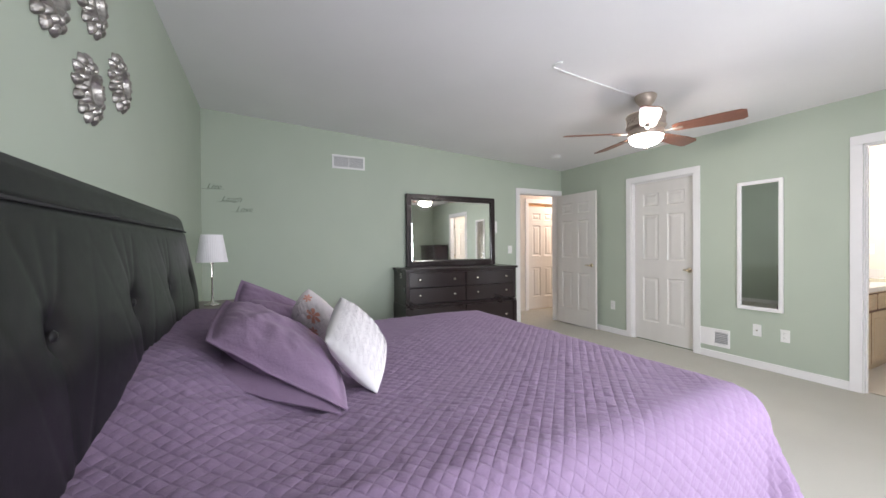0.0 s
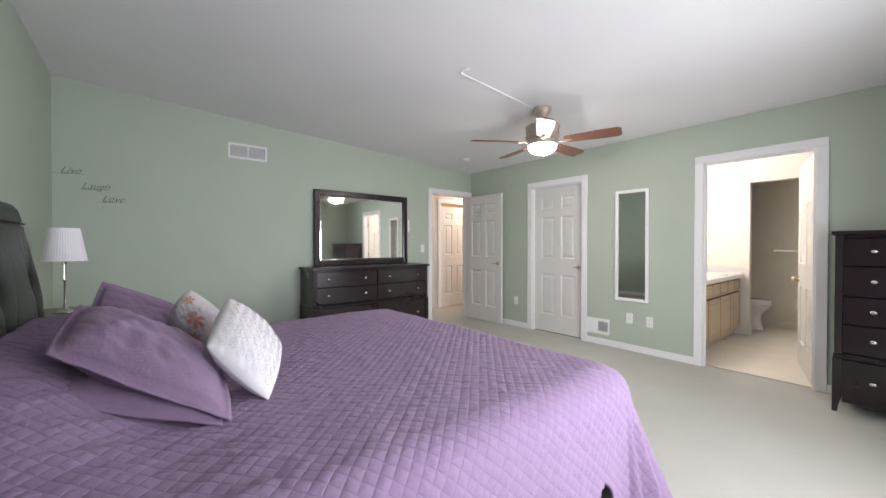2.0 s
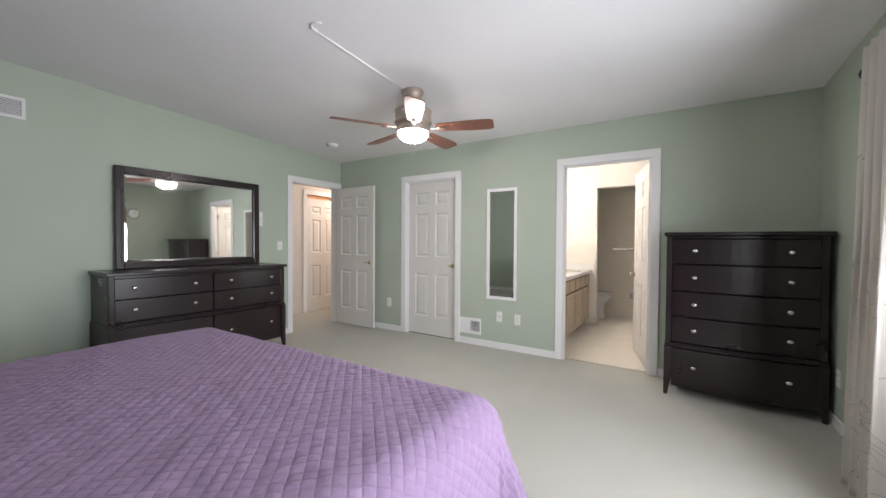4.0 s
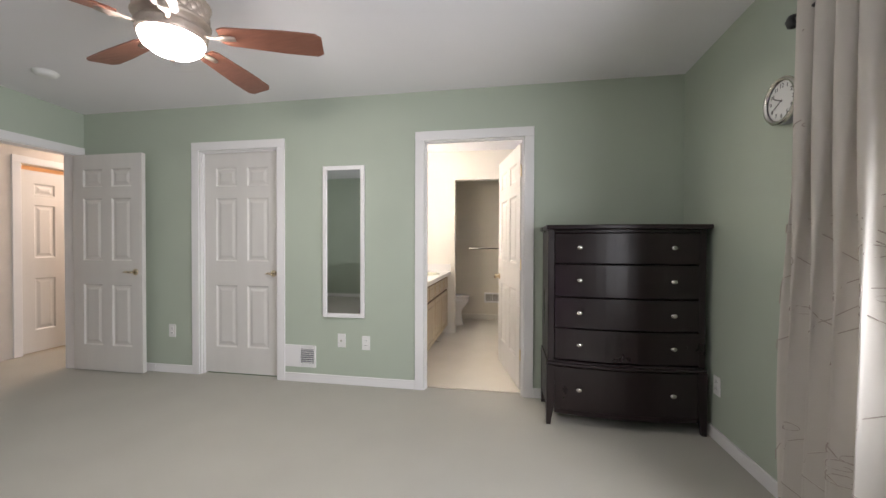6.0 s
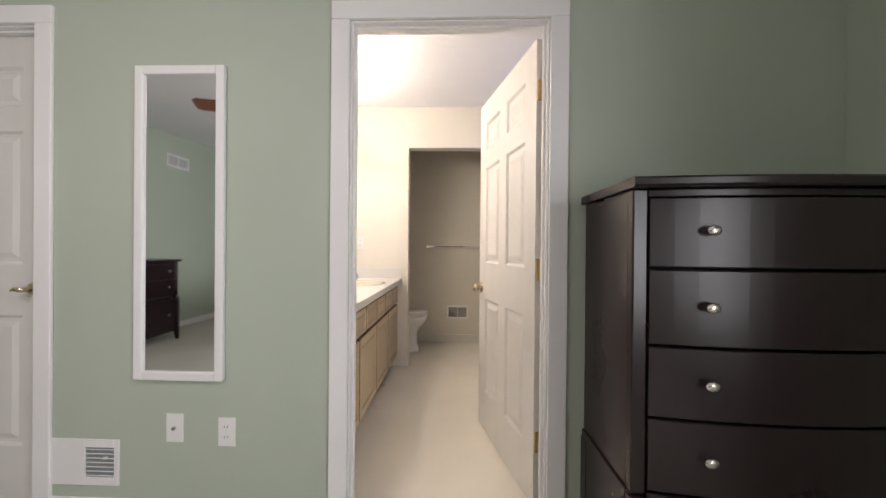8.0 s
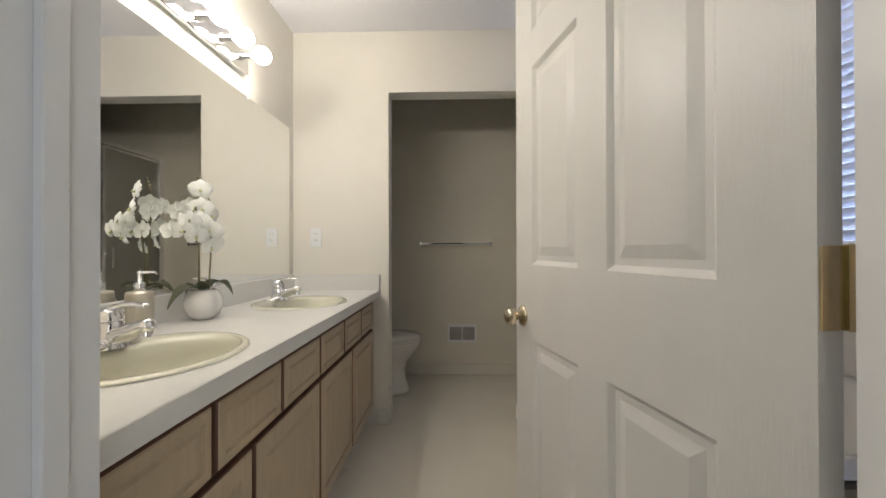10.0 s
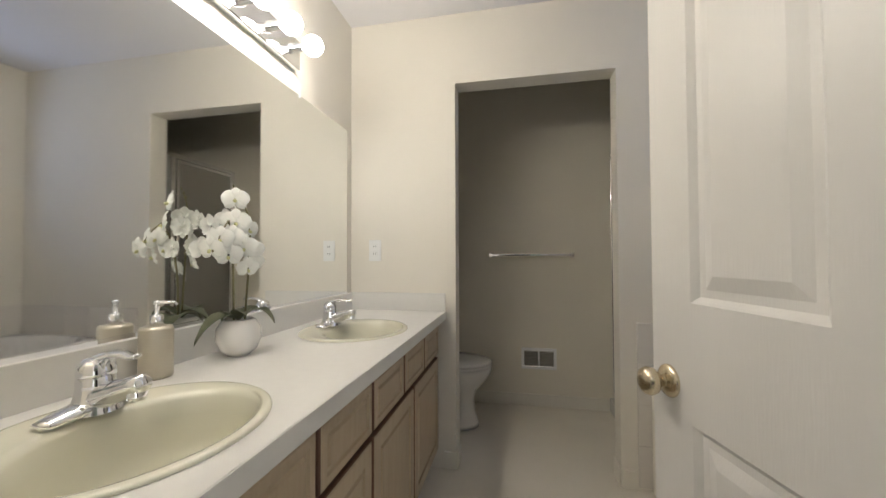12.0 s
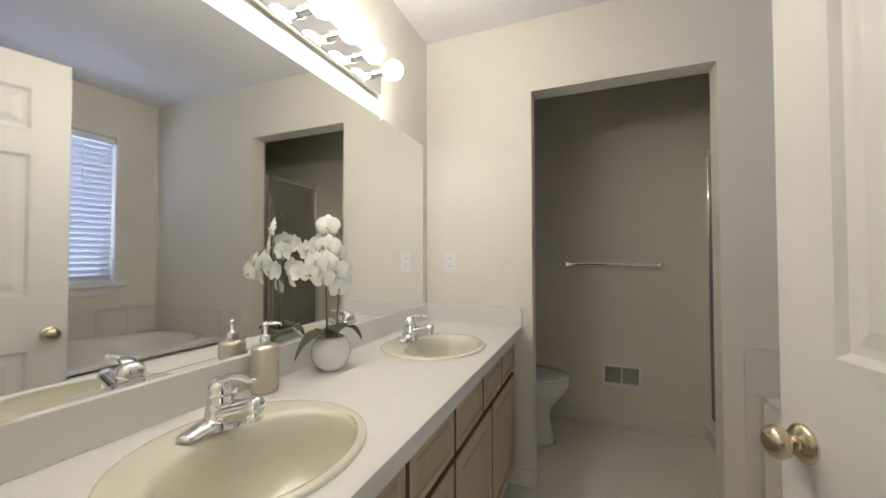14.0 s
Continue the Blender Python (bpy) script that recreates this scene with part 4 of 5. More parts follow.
def floral_print(g, at):
    for (ca, cb, rr) in ((.25, .05, .34), (-.45, .55, .22), (.55, -.6, .2)):
        bm = bmesh.new()
        for k in range(6):
            a0 = k * math.pi / 3
            ctr = bm.verts.new(at(ca, cb, .003))
            ring = [bm.verts.new(at(ca + rr * math.cos(a0 + t) * s, cb + rr * math.sin(a0 + t) * s, .003)) for t, s in ((-.42, .55), (-.25, .95), (0, 1.05), (.25, .95), (.42, .55))]
            for p, q in zip(ring, ring[1:]):
                bm.faces.new((ctr, p, q))
        part("flower_print", bm, CORAL, g, "coral flower print")
    bm = bmesh.new()
    for k in range(9):
        a, b = -.8 + .2 * k, .35 * math.sin(k * 2.1) - .25
        sweep(bm, [at(a - .12, b - .2), at(a, b), at(a + .05, b + .25)], .0016, 4)
    part("stem_print", bm, LEAFPRINT, g, "grey stem print")


pillow("purple_sham", (-.985, .01, .895), (.085, .165, -.075), (-.10, .02, .09), .11, PURPLE2, "purple quilted sham leaning behind the other pillows", .10, .06, None, 3)
pillow("purple_sham", (-.83, .035, .850), (.10, .16, -.04), (-.10, .03, .09), .13, PURPLE2, "purple sham tucked between the other shams", .08, .06, None, 4)
pillow("purple_sham", (-.475, .005, .768), (-.27, .03, .02), (.17, .22, -.04), .13, PURPLE2, "purple sham lying flat under another", .06, .06, None, 9)
pillow("purple_sham", (-.490, .015, .850), (-.270, .015, .040), (.190, .220, -.098), .17, PURPLE2, "purple quilted sham lying on top, edge towards the room", .10, .07, None, 5)
pillow("floral_pillow", (-.70, .192, .905), (.072, .066, -.066), (-.005, .044, .068), .15, FLORAL, "small floral cushion with a coral flower", 0, .12, floral_print, 7)
pillow("white_pillow", (-.335, .305, .858), (.060, .088, -.100), (-.120, .055, .068), .14, WHITELINEN, "white cushion with a grey leaf print", 0, .11, leaf_print, 11)

# ---- nightstand and lamp ----
ns = thing("nightstand", pose(-2.12, -.33, 0), "dark nightstand beside the bed with a lamp on it", "nightstand")
part("top", box((-.26, -.22, .775), (.26, .23, .80), .006), mat("grey_wood_top", (.20, .17, .15), .4, scale=9, bump=.1, bscale=60, stretch=(1, 8, 8)), ns)
part("body", box((-.245, -.20, .18), (.245, .205, .775), .004), ESPRESSO, ns)
for z in (.20, .48):
    dr = part("drawer", box((-.225, .205, z), (.225, .222, z + .265), .004), ESPRESSO, ns)
    part("knob", lathe(bmesh.new(), [(.006, 0), (.006, .012), (.016, .018), (.012, .026), (0, .027)], 14, pose(0, .222, z + .13, -90)), NICKEL, dr, "", True)
for x in (-.21, .21):
    for y in (-.17, .17):
        part("leg", box((x - .025, y - .025, 0), (x + .025, y + .025, .18), .004), ESPRESSO, ns)
tl = thing("table_lamp", pose(-2.10, -.360, .80), "slim nickel table lamp with a white pleated shade", "lamp")
part("base", lathe(bmesh.new(), [(0, 0), (.055, 0), (.056, .008), (.03, .016), (.012, .03), (.009, .05)], 24), NICKEL, tl, "", True)
part("stem", lathe(bmesh.new(), [(.0075, .04), (.006, .30), (.012, .31), (.012, .33), (0, .335)], 14), NICKEL, tl, "brushed nickel stem", True)
bm = bmesh.new()
sh = 96
r0 = [bm.verts.new(((.103 + .0012 * (i % 2)) * math.cos(2 * math.pi * i / sh), (.103 + .0012 * (i % 2)) * math.sin(2 * math.pi * i / sh), .320)) for i in range(sh)]
r1 = [bm.verts.new(((.070 + .001 * (i % 2)) * math.cos(2 * math.pi * i / sh), (.070 + .001 * (i % 2)) * math.sin(2 * math.pi * i / sh), .523)) for i in range(sh)]
for i in range(sh):
    bm.faces.new((r0[i], r0[(i + 1) % sh], r1[(i + 1) % sh], r1[i]))
part("shade", bm, SHADE, tl, "white pleated fabric shade")
part("pull_chain", sweep(bmesh.new(), [(.02, .0, .31), (.024, 0, .20)], .0012, 5), NICKEL, tl)
part("pull_ball", lathe(bmesh.new(), [(0, .206), (.005, .203), (.006, .198), (.004, .193), (0, .191)], 8, pose(.024, 0, 0)), BLACKM, tl, "", True)


# ---- curtains, rod, roman shade ----
def curtain(y0, y1, label):
    g = thing("curtain", pose(1.72, (y0 + y1) / 2, 0), label, "curtain", "window curtains")
    hwid = (y1 - y0) / 2
    n = 4.5

    def pt(u, v, off=0):
        s = (u - .5) * 2
        ph = u * n * 2 * math.pi
        z = .03 + v * 2.16
        amp = .036 + .012 * math.sin(v * 3 + 1)
        spread = 1 + .10 * (1 - v) + .02 * math.sin(6 * v)
        return Vector((amp * math.sin(ph + .5 * math.sin(v * 5)) - off - .02 * (1 - v) ** 2, s * hwid * spread + .010 * math.sin(ph * 2 + v * 4), z))
    bm = bmesh.new()
    grid(bm, 110, 50, lambda u, v: pt(u, v))
    o = part("cloth", bm, CURTAIN, g, "cream curtain cloth", True)
    md = o.modifiers.new("thickness", 'SOLIDIFY')
    md.thickness = .003
    rng = random.Random(4)
    for k in range(34):
        bm = bmesh.new()
        u0, v0 = rng.random(), rng.random() * .94 + .03
        rr = rng.uniform(.018, .034)
        sg = rng.choice((-1, 1))
        loop = []
        for i in range(15):
            t = i * .52
            r = rr * (1 - i / 17)
            loop.append(pt(min(1, max(0, u0 + sg * r * math.cos(t) / (2.2 * hwid))), min(1, max(0, v0 + r * math.sin(t) / 2.1)), .0035))
        sweep(bm, loop, .0022, 4)
        tail = [pt(min(1, max(0, u0 + sg * (rr + i * .02) / (2.2 * hwid))), min(1, max(0, v0 - i * .016)), .0035) for i in range(6)]
        sweep(bm, tail, .0018, 4)
        part("embroidered_scroll", bm, EMBROID, g, "taupe scroll embroidery")
    for k in range(5):
        u = (k + .5) / 5
        p = pt(u, .965)
        part("grommet", lathe(bmesh.new(), [(.016, -.004), (.028, -.006), (.031, 0), (.028, .006), (.016, .004), (.016, -.004)], 18, Matrix.Translation((p.x - .004, p.y, p.z)) @ pose(0, 0, 0, 0, 90)), BLACKM, g, "", True)
    return g


curtain(2.72, 3.115, "cream curtain with taupe scroll embroidery beside the window")
curtain(.22, .60, "cream curtain with scroll embroidery at the far window end")
rod = thing("curtain_rod", pose(1.72, 1.66, 2.088), "dark metal curtain rod over the window", "curtain rod")
part("rod", sweep(bmesh.new(), [(0, -1.45, 0), (0, 1.45, 0)], .010, 12), BLACKM, rod, "", True)
for y in (-1.47, 1.47):
    part("finial", lathe(bmesh.new(), [(0, -.03), (.018, -.022), (.026, 0), (.018, .022), (0, .03)], 14, pose(0, y, 0)), BLACKM, rod, "", True)
for y in (-1.40, 1.40):
    part("bracket", sweep(bmesh.new(), [(.143, y, -.02), (.06, y, -.018), (.0, y, -.010)], .006, 8), BLACKM, rod, "", True)
for ya, yb in ((WIN[0] + .01, 1.64), (1.68, WIN[1] - .01)):
    rs = thing("roman_shade", pose(E + .03, (ya + yb) / 2, WIN[3]), "brown woven roman shade pulled up in folds", "blind")
    hw_ = (yb - ya) / 2
    for k in range(4):
        part("fold", box((-.03 - .012 * (k % 2), -hw_, -.085 * (k + 1) - .01), (.01, hw_, -.085 * k - .002), .012, 3), BAMBOO, rs)

# ---- bathroom: vanity ----
vc = thing("vanity_cabinet", pose(M, NB, 0), "pickled oak double vanity cabinet with drawers and doors", "cabinet")
VL = B - NB - .002
fx = .490


def raised_front(bm, y0, y1, z0, z1, x):
    e = .050 if (z1 - z0) > .2 else .026
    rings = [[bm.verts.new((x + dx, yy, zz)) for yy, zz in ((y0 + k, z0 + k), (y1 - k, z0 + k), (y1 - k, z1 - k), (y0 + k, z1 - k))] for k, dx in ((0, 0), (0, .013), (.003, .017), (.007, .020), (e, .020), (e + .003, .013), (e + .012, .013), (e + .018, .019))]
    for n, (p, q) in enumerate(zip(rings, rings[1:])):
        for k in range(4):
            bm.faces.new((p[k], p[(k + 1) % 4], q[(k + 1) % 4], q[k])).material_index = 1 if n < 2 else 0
    bm.faces.new(rings[0][::-1])
    bm.faces.new(rings[-1])
    return bm


# carcass and rail are darkened to stand in for shade between the fronts
part("carcass", box((.002, .002, .10), (fx, VL, .66)), OAKGAP, vc, "oak carcass, coloured dark for the shade in the gaps")
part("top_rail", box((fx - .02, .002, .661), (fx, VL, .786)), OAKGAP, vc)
part("upper_rail", box((fx, .002, .762), (fx + .012, VL, .786), .002), OAK, vc)
part("toe_kick", box((.01, .004, 0), (fx - .06, VL - .002, .10)), OAK, vc)
yk = [4.520 - NB + .302 * k for k in range(7)]
for k in range(6):
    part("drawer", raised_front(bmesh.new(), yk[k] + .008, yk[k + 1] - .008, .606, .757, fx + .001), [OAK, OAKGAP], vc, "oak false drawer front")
for ya, yb in ((4.52, 4.964), (4.980, 5.416), (5.432, 5.852), (5.868, 6.320)):
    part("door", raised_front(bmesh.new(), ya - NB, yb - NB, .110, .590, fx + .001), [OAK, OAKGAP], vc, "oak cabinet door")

SINKS = [(-.396, 4.91), (-.396, 5.775)]
RX, RY = .207, .226
ct = thing("vanity_countertop", pose(M, NB, 0), "white laminate vanity top with backsplash", "countertop")
# top with two oval holes, built as strips round the ovals
bm = bmesh.new()
TX0, TX1, TZ = .002, .546, .83


def top_with_holes(bm, z):
    seg = 48
    y = .002
    bounds = [.002, (SINKS[0][1] + SINKS[1][1]) / 2 - NB, VL]
    for s, (y0, y1) in zip(SINKS, zip(bounds, bounds[1:])):
        cx, cy = s[0] - M, s[1] - NB
        inner, outer = [], []
        angs = sorted([2 * math.pi * i / seg for i in range(seg)] + [math.atan2(yy - cy, xx - cx) % (2 * math.pi) for xx in (TX0, TX1) for yy in (y0, y1)])
        for a in angs:
            ca, sa = math.cos(a), math.sin(a)
            inner.append(bm.verts.new((cx + (RX - .018) * ca, cy + (RY - .018) * sa, z)))
            t = min([((TX1 if ca > 0 else TX0) - cx) / ca if abs(ca) > 1e-9 else 1e9, ((y1 if sa > 0 else y0) - cy) / sa if abs(sa) > 1e-9 else 1e9])
            outer.append(bm.verts.new((cx + t * ca, cy + t * sa, z)))
        for i in range(len(angs)):
            j = (i + 1) % len(angs)
            bm.faces.new((inner[i], inner[j], outer[j], outer[i]))


top_with_holes(bm, TZ)
part("top", bm, LAMINATE, ct, "white laminate surface")
part("front_edge", box((TX1, .002, .788), (TX1 + .003, VL, TZ - .001)), LAMINATE, ct)
part("underlay", box((TX1 - .05, .002, .787), (TX1, VL, TZ - .002)), LAMINATE, ct)
part("backsplash", box((.002, .002, TZ), (.020, VL - .020, .924), .002), LAMINATE, ct)
part("side_splash", box((.002, VL - .019, TZ), (TX1, VL, .925), .002), LAMINATE, ct)


def faucet(parent_pose, label):
    f = thing("faucet", parent_pose, label, "faucet", "basin faucets")
    bm = bmesh.new()
    # escutcheon along y
    K = 20
    pts = [(0, -.078 + .156 * i / K, .012) for i in range(K + 1)]
    sweep(bm, [(0, -.080, .004), *[(p[0], p[1], .008 + .010 * math.sin(math.pi * i / K)) for i, p in enumerate(pts)], (0, .080, .004)], [.006, *[.020 + .008 * math.sin(math.pi * i / K) for i in range(K + 1)], .006], 14, .55)
    part("base", bm, CHROME, f, "", True)
    part("body", lathe(bmesh.new(), [(.040, .006), (.036, .018), (.031, .038), (.0285, .058), (.029, .072), (.027, .077)], 24), CHROME, f, "", True)
    part("spout", sweep(bmesh.new(), [(.0, 0, .030), (.030, 0, .040), (.062, 0, .052), (.090, 0, .062), (.104, 0, .066), (.110, 0, .067)], [.029, .026, .0215, .0195, .0185, .013], 16), CHROME, f, "", True)
    part("aerator", lathe(bmesh.new(), [(.0152, 0), (.0152, .016), (.013, .022)], 16, pose(.094, 0, .034)), CHROME, f, "", True)
    lv = part("lever", lathe(bmesh.new(), [(.0285, .077), (.0290, .084), (.0265, .098), (.019, .109), (.009, .114), (0, .115)], 24), CHROME, f, "domed chrome handle", True)
    part("lever_arm", sweep(bmesh.new(), [(-.010, 0, .100), (.012, 0, .113), (.040, 0, .121), (.066, 0, .121), (.080, 0, .116), (.090, 0, .118), (.096, 0, .122)], [.014, .0165, .013, .0115, .0105, .010, .006], 12, .55), CHROME, lv, "", True)
    return f


for sx, sy in SINKS:
    sk = thing("sink", pose(sx, sy, TZ), "oval bisque drop-in basin", "sink", "vanity basins")
    bm = bmesh.new()
    rings = []
    for rx, ry, cx, z in ((RX, RY, 0, .001), (RX - .001, RY - .001, 0, .004), (RX - .006, RY - .006, 0, .007), (RX - .016, RY - .016, .001, .008), (RX - .026, RY - .024, .006, .007), (.154, .192, .034, .006), (.148, .184, .040, .003), (.144, .176, .044, -.006), (.137, .168, .045, -.035), (.124, .152, .045, -.080), (.098, .122, .045, -.115), (.060, .075, .044, -.134), (.026, .026, .040, -.141)):
        rings.append([bm.verts.new((cx + rx * math.cos(2 * math.pi * k / 60), ry * math.sin(2 * math.pi * k / 60), z)) for k in range(60)])
    for p, q in zip(rings, rings[1:]):
        for k in range(60):
            bm.faces.new((p[k], p[(k + 1) % 60], q[(k + 1) % 60], q[k]))
    part("basin", bm, BISQUE, sk, "", True)
    part("drain", lathe(bmesh.new(), [(.030, -.139), (.026, -.136), (.018, -.139), (0, -.139)], 20, pose(.040, 0, 0)), CHROME, sk, "chrome drain", True)
    part("overflow", box((.166, -.018, -.052), (.169, .018, -.040), .002), DARK, sk)
    faucet(pose(-.522, sy + .036, TZ + .004) @ Matrix.Diagonal((.98, 1.04, .90, 1)), "chrome single-lever basin faucet")

sdp = thing("soap_dispenser", pose(-.618, 5.142, TZ) @ Matrix.Diagonal((.9, .9, .94, 1)), "champagne metal soap dispenser with a chrome pump", "soap dispenser")
part("bottle", lathe(bmesh.new(), [(0, .001), (.037, .001), (.039, .006), (.039, .122), (.036, .130), (.014, .133)], 32), CHAMP, sdp, "", True)
part("collar", lathe(bmesh.new(), [(.014, .132), (.016, .135), (.016, .156), (.012, .160), (.006, .161), (.006, .185)], 18), CHROME, sdp, "", True)
part("pump", sweep(bmesh.new(), [(0, 0, .185), (0, 0, .192), (.0, .0, .196)], [.008, .009, .005], 12), CHROME, sdp, "", True)
part("nozzle", sweep(bmesh.new(), [(0, 0, .190), (.03, .024, .191), (.036, .029, .184)], [.005, .004, .003], 8), CHROME, sdp, "", True)

# orchid
orc = thing("orchid", pose(-.576, 5.362, TZ) @ Matrix.Diagonal((.96, .96, 1.02, 1)), "white artificial orchid in a round white pot", "plant")
part("pot", lathe(bmesh.new(), [(0, .001), (.032, .001), (.052, .018), (.064, .048), (.062, .078), (.048, .100), (.038, .106), (.034, .100), (0, .094)], 32), PORCELAIN, orc, "round white ceramic pot", True)


def strap_leaf(ang, ln, wd, up, droop):
    bm = bmesh.new()
    ca, sa = math.cos(ang), math.sin(ang)

    def f(u, v):
        w = wd * math.sin(math.pi * min(1, .08 + .92 * u) ** .8) * (v - .5) * 2
        r = ln * u
        z = .098 + up * math.sin(u * math.pi * .8) - droop * u * u + .012 * abs(v - .5) * 2
        return Vector((r * ca - w * sa, r * sa + w * ca, z))
    grid(bm, 12, 6, f)
    bmesh.ops.solidify(bm, geom=bm.faces[:], thickness=.002)
    part("leaf", bm, LEAF, orc, "dark olive strap leaf", True)


for a, ln, wd, up, dr in ((72, .125, .034, .040, .050), (-112, .125, .044, .030, .070), (-35, .075, .030, .030, .006), (165, .09, .032, .03, .035)):
    strap_leaf(radians(a), ln, wd, up, dr)


def flower_mesh():
    bm = bmesh.new()
    for k, (a, ln, wd) in enumerate(((90, .038, .017), (218, .036, .016), (322, .036, .016), (14, .041, .025), (166, .041, .025))):
        ca, sa = math.cos(radians(a)), math.sin(radians(a))

        def f(u, v):
            w = wd * (math.sin(math.pi * (.06 + .90 * u)) ** .65) * (v - .5) * 2
            r = .003 + ln * u
            return Vector((r * ca - w * sa, r * sa + w * ca, .005 * math.sin(u * 2.6) - .007 * u * u - .004 * (2 * v - 1) ** 2 + .002 * math.sin(v * 9 + k * 2) * u + (.002 if k > 2 else 0)))
        grid(bm, 6, 5, f, 0)
    n0 = len(bm.faces)
    lathe(bm, [(0, .016), (.004, .014), (.006, .008), (.004, .002)], 8, pose(0, -.004, 0, 25))
    bm.faces.ensure_lookup_table()
    for fc in bm.faces[n0:]:
        fc.material_index = 1
    return mesh_of("flower", bm, [PETAL, LIP], True)


FL = flower_mesh()
rng = random.Random(12)


def spray(stem_pts, flowers, buds):
    st = part("stem", sweep(bmesh.new(), stem_pts, [.0032] * (len(stem_pts) - 2) + [.002, .0012], 8), STEM, orc, "olive flower stem", True)
    for (x, y, z, yaw, pitch, s) in flowers:
        o = new("flower", FL)
        o.parent = orc
        o.matrix_local = Matrix.Translation((x - .026, y - .022, .35 + (z - .34) * 1.10)) @ pose(0, 0, 0, 0, 0, yaw) @ pose(0, 0, 0, 90 - pitch, 0, rng.uniform(-30, 30)) @ Matrix.Scale(s * .74, 4)
        tagged(o, "white orchid flower with a pale yellow lip")
    bm = bmesh.new()
    for x, y, z, r in buds:
        lathe(bm, [(0, -r * 1.3), (r, 0), (0, r * 1.4)], 10, Matrix.Translation((x, y, z)))
    part("bud", bm, STEM, orc, "small green buds", True)


spray([(.01, .012, .09), (.012, .022, .22), (.012, .030, .34), (.006, .030, .41), (-.004, .012, .455), (-.010, -.004, .475)],
      [(.038, -.012, .430, 35, 10, 1.22), (.048, -.020, .370, 30, 5, 1.30), (.040, .045, .355, 70, -5, 1.15), (.040, .060, .300, 60, -10, 1.15),
       (.062, .000, .305, 40, -5, 1.30), (.052, -.040, .330, 15, 5, 1.15), (.035, .075, .265, 70, -20, 1.05), (.015, .02, .39, 110, 5, 1.1), (.05, .03, .25, 55, -20, 1.1)],
      [(-.008, -.002, .480, .005), (-.012, -.014, .492, .004), (-.006, .006, .468, .006)])
spray([(-.006, -.014, .09), (-.006, -.018, .22), (.0, -.030, .33), (.012, -.060, .385), (.016, -.085, .36), (.020, -.105, .33)],
      [(.045, -.075, .325, 20, 0, 1.15), (.040, -.105, .300, 10, -10, 1.1), (.050, -.050, .285, 30, -10, 1.2), (-.03, -.03, .36, 200, 5, 1.15), (-.035, .01, .31, 190, 0, 1.2), (-.03, -.06, .30, 215, -5, 1.15), (-.03, .03, .38, 170, 5, 1.15)],
      [(.022, -.118, .318, .005), (.022, -.126, .300, .004)])

# vanity mirror and light bar
vm = thing("vanity_mirror", pose(M, (4.47 + 6.282) / 2, .929), "large frameless mirror over the vanity", "mirror")
vh = (6.282 - 4.47) / 2
part("glass", box((.001, -vh, .0), (.006, vh, .893), .001), MIRROR, vm)
part("bottom_channel", box((.001, -vh, -.005), (.009, vh, .006)), CHROME, vm)
for y in (-.5, .45):
    part("clip", box((.006, y - .008, .881), (.009, y + .008, .900), .001), PLASTIC, vm)
lb = thing("vanity_light", pose(M, 5.205, 1.972), "chrome vanity light bar with round globe bulbs", "light")
part("backplate", box((.001, -.600, -.062), (.030, .590, .062), .004), CHROME, lb, "polished chrome backplate")
for k in range(8):
    y = 5.735 - .1448 * k - 5.205
    m = pose(.030, y, -.037 + .037, 0, 90)
    s = part("socket", lathe(bmesh.new(), [(.020, 0), (.020, .010), (.0165, .012), (.0165, .050), (.014, .052)], 18, m), CHROME, lb, "", True)
    bmb = lathe(bmesh.new(), [(.013, .050), (.016, .056), (.030, .066), (.0385, .082), (.040, .095), (.037, .110), (.026, .125), (.012, .133), (0, .135)], 24, m)
    part("bulb", bmb, BULB, s, "lit white globe bulb", True)

# ---- toilet ----
to = thing("toilet", pose(M + .006, 6.87, 0), "white two-piece toilet with the lid down", "toilet")


def egg(bm, prof, cx, ax0, ax1, by, seg=36):
    rings = []
    for sc, z, shift in prof:
        ring = []
        for i in range(seg):
            a = 2 * math.pi * i / seg
            c, s = math.cos(a), math.sin(a)
            ring.append(bm.verts.new((cx + shift + sc * (ax1 if c > 0 else ax0) * c, sc * by * s, z)))
        rings.append(ring)
    for p, q in zip(rings, rings[1:]):
        for i in range(seg):
            j = (i + 1) % seg
            bm.faces.new((p[i], p[j], q[j], q[i]))
    bm.faces.new(rings[0][::-1])
    bm.faces.new(rings[-1])
    return bm


part("pedestal", egg(bmesh.new(), [(.56, 0, .04), (.55, .03, .04), (.50, .10, .03), (.48, .18, .03), (.60, .24, .015), (.86, .30, 0), (.97, .345, 0), (1.0, .375, 0), (1.0, .395, 0)], .46, .22, .285, .18), PORCELAIN, to, "white porcelain bowl and foot", True)
part("seat", egg(bmesh.new(), [(.98, .396, 0), (1.01, .400, 0), (1.01, .412, 0), (.99, .416, 0)], .46, .22, .285, .185), PORCELAIN, to, "", True)
part("lid", egg(bmesh.new(), [(.98, .418, 0), (1.01, .421, 0), (1.01, .430, 0), (.95, .438, 0), (.5, .442, 0), (.1, .443, 0)], .46, .22, .287, .186), PORCELAIN, to, "closed white lid", True)
part("tank", box((.0, -.23, .40), (.19, .23, .74), .025, 4), PORCELAIN, to, "", True)
part("tank_lid", box((-.002, -.24, .742), (.20, .24, .775), .010, 3), PORCELAIN, to, "", True)
part("flush_lever", sweep(bmesh.new(), [(.19, -.16, .68), (.205, -.16, .68), (.207, -.10, .675)], .006, 8), CHROME, to, "", True)

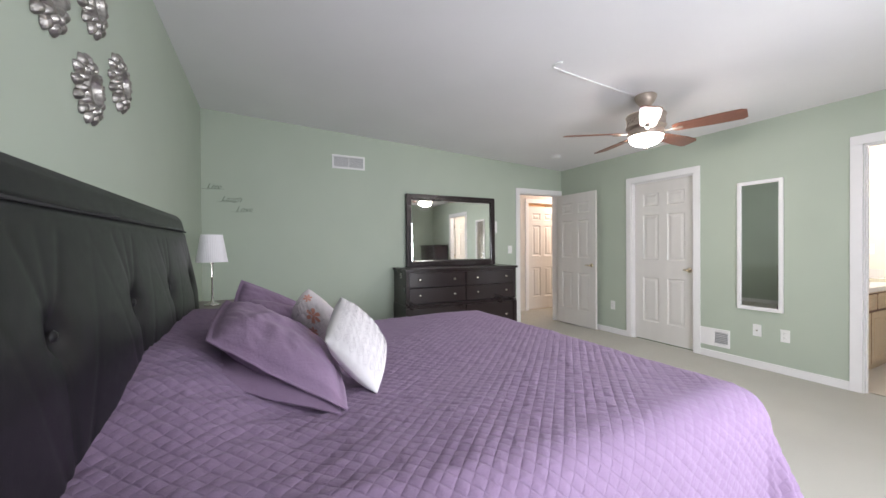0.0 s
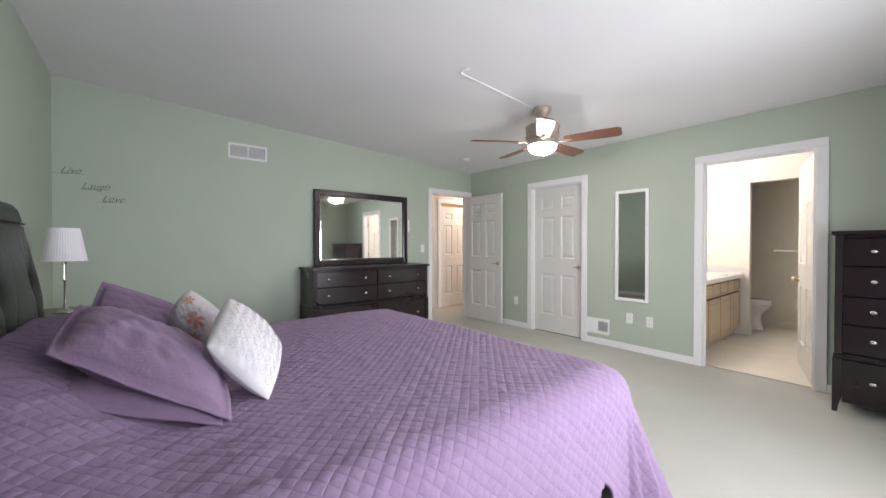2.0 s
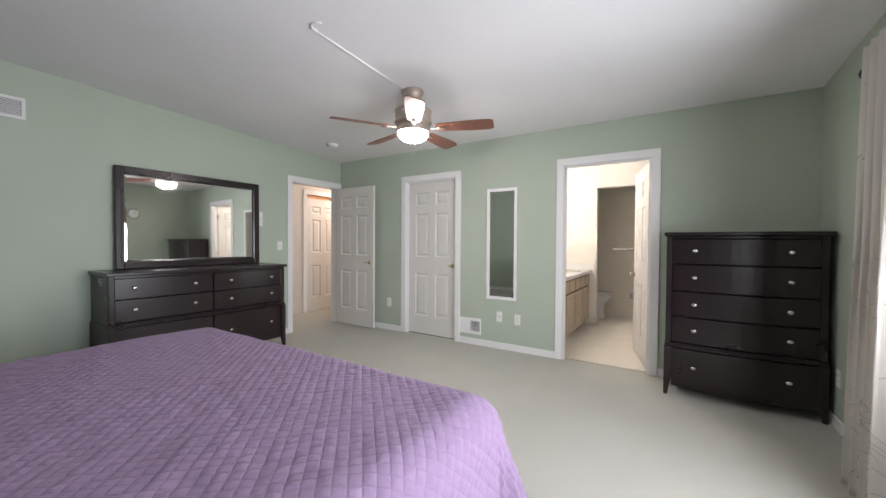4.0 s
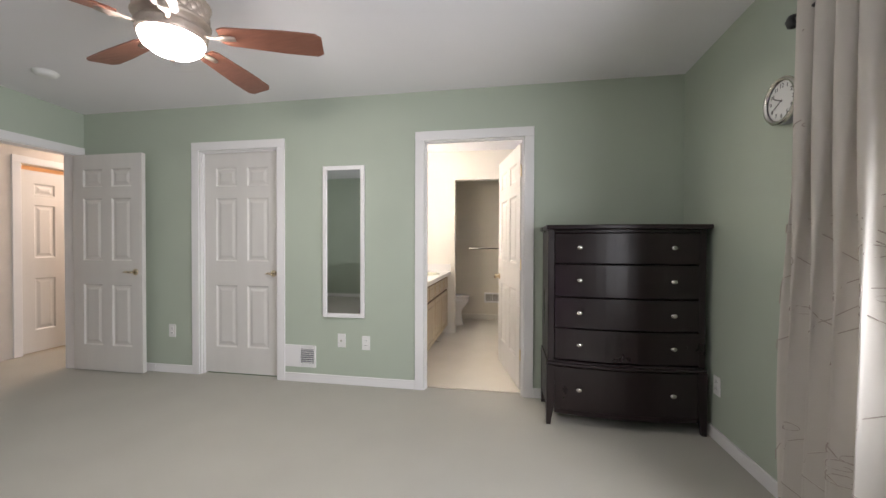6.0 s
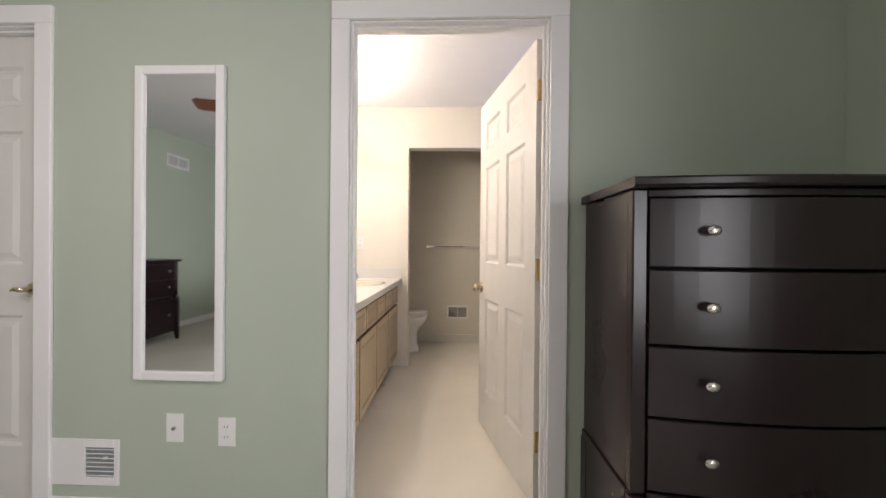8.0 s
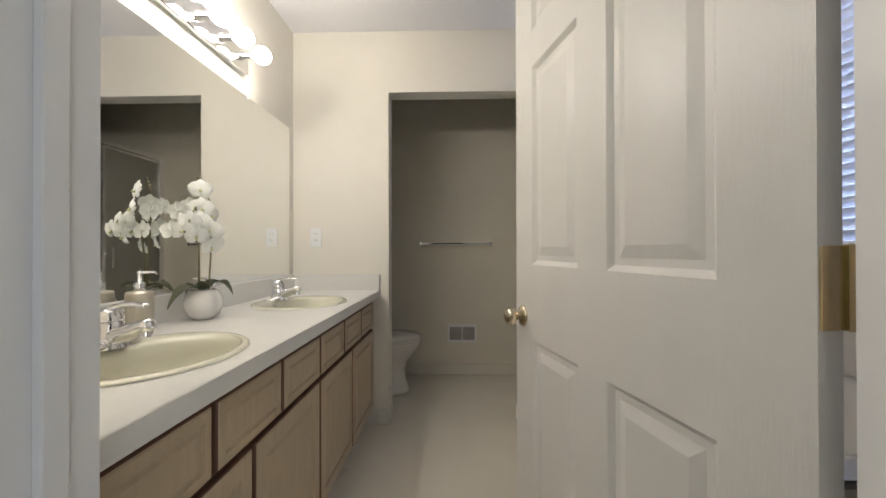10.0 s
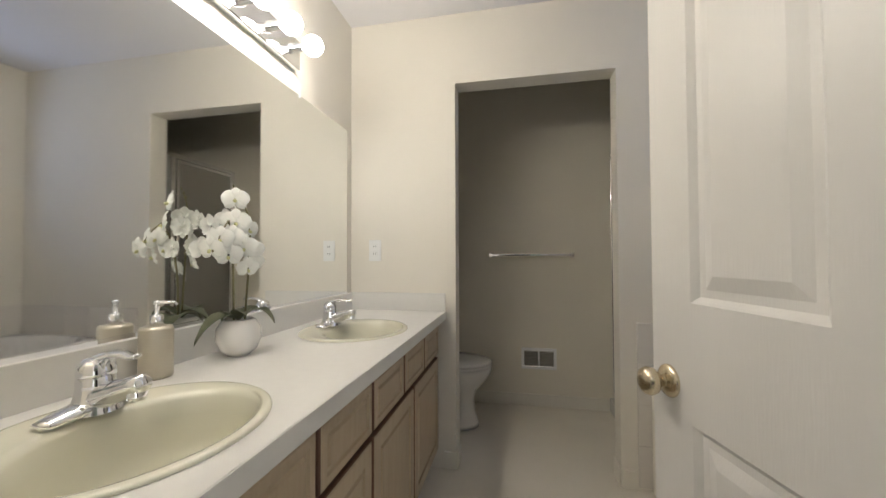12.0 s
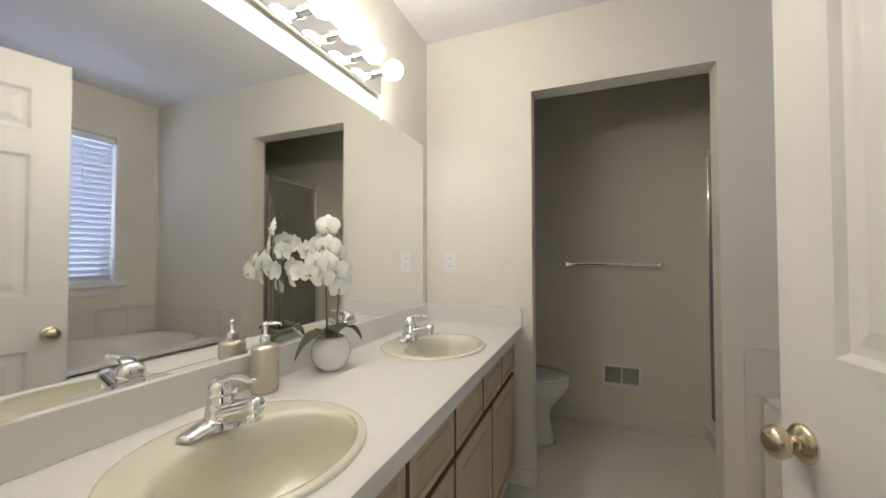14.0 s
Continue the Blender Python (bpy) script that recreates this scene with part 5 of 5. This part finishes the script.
# towel bar
tb = thing("towel_bar", pose(.335, A, 1.133), "chrome towel bar on the taupe wall", "towel bar")
part("bar", box((-.296, -.060, -.008), (.296, -.044, .008), .003), CHROME, tb)
for x in (-.296, .296):
    part("post", box((x - .012, -.066, -.014), (x + .012, 0, .014), .003), CHROME, tb)

# ---- tub and tiling ----
tub = thing("bathtub", pose(.86, 4.85, 0), "white drop-in tub in a tiled deck", "bathtub")
TL, TW, TH = B - 4.85 - .014, BE - .86 - .014, .60
part("apron", box((0, 0, 0), (.03, TL, TH - .02), .003), CREAM, tub)
part("end_panel", box((.03, 0, 0), (TW, .03, TH - .02), .003), CREAM, tub)
bm = bmesh.new()


def tubpt(u, v):
    x, y = u * TW, v * TL
    a, b = (u - .5) / .40, (v - .5) / .42
    r = (abs(a) ** 3.2 + abs(b) ** 3.2) ** (1 / 3.2)
    d = 0 if r > 1.04 else (-.40 * min(1, (1.04 - r) / .42) ** .55)
    rim = .018 * math.exp(-((r - 1.10) / .05) ** 2)
    return Vector((x, y, TH + d + rim))


grid(bm, 48, 60, tubpt)
part("tub_shell", bm, PORCELAIN, tub, "glossy white tub shell", True)
part("tub_spout", sweep(bmesh.new(), [(.12, .25, TH), (.12, .25, TH + .10), (.16, .27, TH + .13), (.22, .30, TH + .11)], [.02, .018, .016, .014], 12), CHROME, tub, "chrome tub spout", True)
TILEM = mat("cream_wall_tile", (.76, .72, .66), .18, var=.03, scale=6)
# wall tiles round the tub
tw = .196
bm0 = box((-tw / 2 + .0015, 0, -.098), (tw / 2 - .0015, .008, .098), .002, 1)
tile_me = mesh_of("tile", bm0, TILEM)
sur = thing("tub_surround", pose(.80, B, .60), "cream square wall tiles above the tub", "tiles", "", "structure")
for i in range(5):
    o = new("tile", tile_me)
    o.parent = sur
    o.matrix_local = pose(tw * (i + .5), 0, .10, 0, 0, 180)
for k in range(3):
    o = new("tile", tile_me)
    o.parent = sur
    o.matrix_local = pose(tw * .5, 0, .10 - .196 * (k + 1), 0, 0, 180)
for j in range(7):
    o = new("tile", tile_me)
    o.parent = sur
    o.matrix_local = pose(BE - .80, -.01 - tw * (j + .5), .10, 0, 0, 90)

# ---- shower in the alcove ----
shw = thing("shower_enclosure", pose(.885, B + .115, 0), "chrome-framed shower enclosure with obscured glass", "shower")
SD = A - B - .115
part("curb", box((0, 0, 0), (.09, SD, .10), .008), PORCELAIN, shw)
bm = bmesh.new()
for a, b in (((0, 0), (.03, 1.90)), ((SD - .03, 0), (SD, 1.90)), ((.03, 1.87), (SD - .03, 1.90)), ((.03, .10), (SD - .03, .13)), ((.20, .13), (.235, 1.87))):
    bx(bm, (.02, a[0], a[1] if a[1] else .10), (.05, b[0], b[1]), .003)
part("frame", bm, CHROME, shw, "polished chrome frame")
part("fixed_glass", box((.032, .03, .13), (.038, .20, 1.87)), SHOWERG, shw)
dr = part("door_glass", box((.032, .235, .13), (.038, SD - .03, 1.87)), SHOWERG, shw, "obscured glass shower door")
bm = bmesh.new()
for a, b in (((.24, .14), (.26, 1.86)), ((SD - .055, .14), (SD - .035, 1.86)), ((.26, 1.84), (SD - .055, 1.86)), ((.26, .14), (SD - .055, .16))):
    bx(bm, (.015, a[0], a[1]), (.032, b[0], b[1]), .002)
part("door_frame", bm, CHROME, dr)
part("handle", sweep(bmesh.new(), [(.015, .29, .95), (-.015, .29, .95), (-.015, .29, 1.10), (.015, .29, 1.10)], .006, 8), CHROME, dr, "", True)
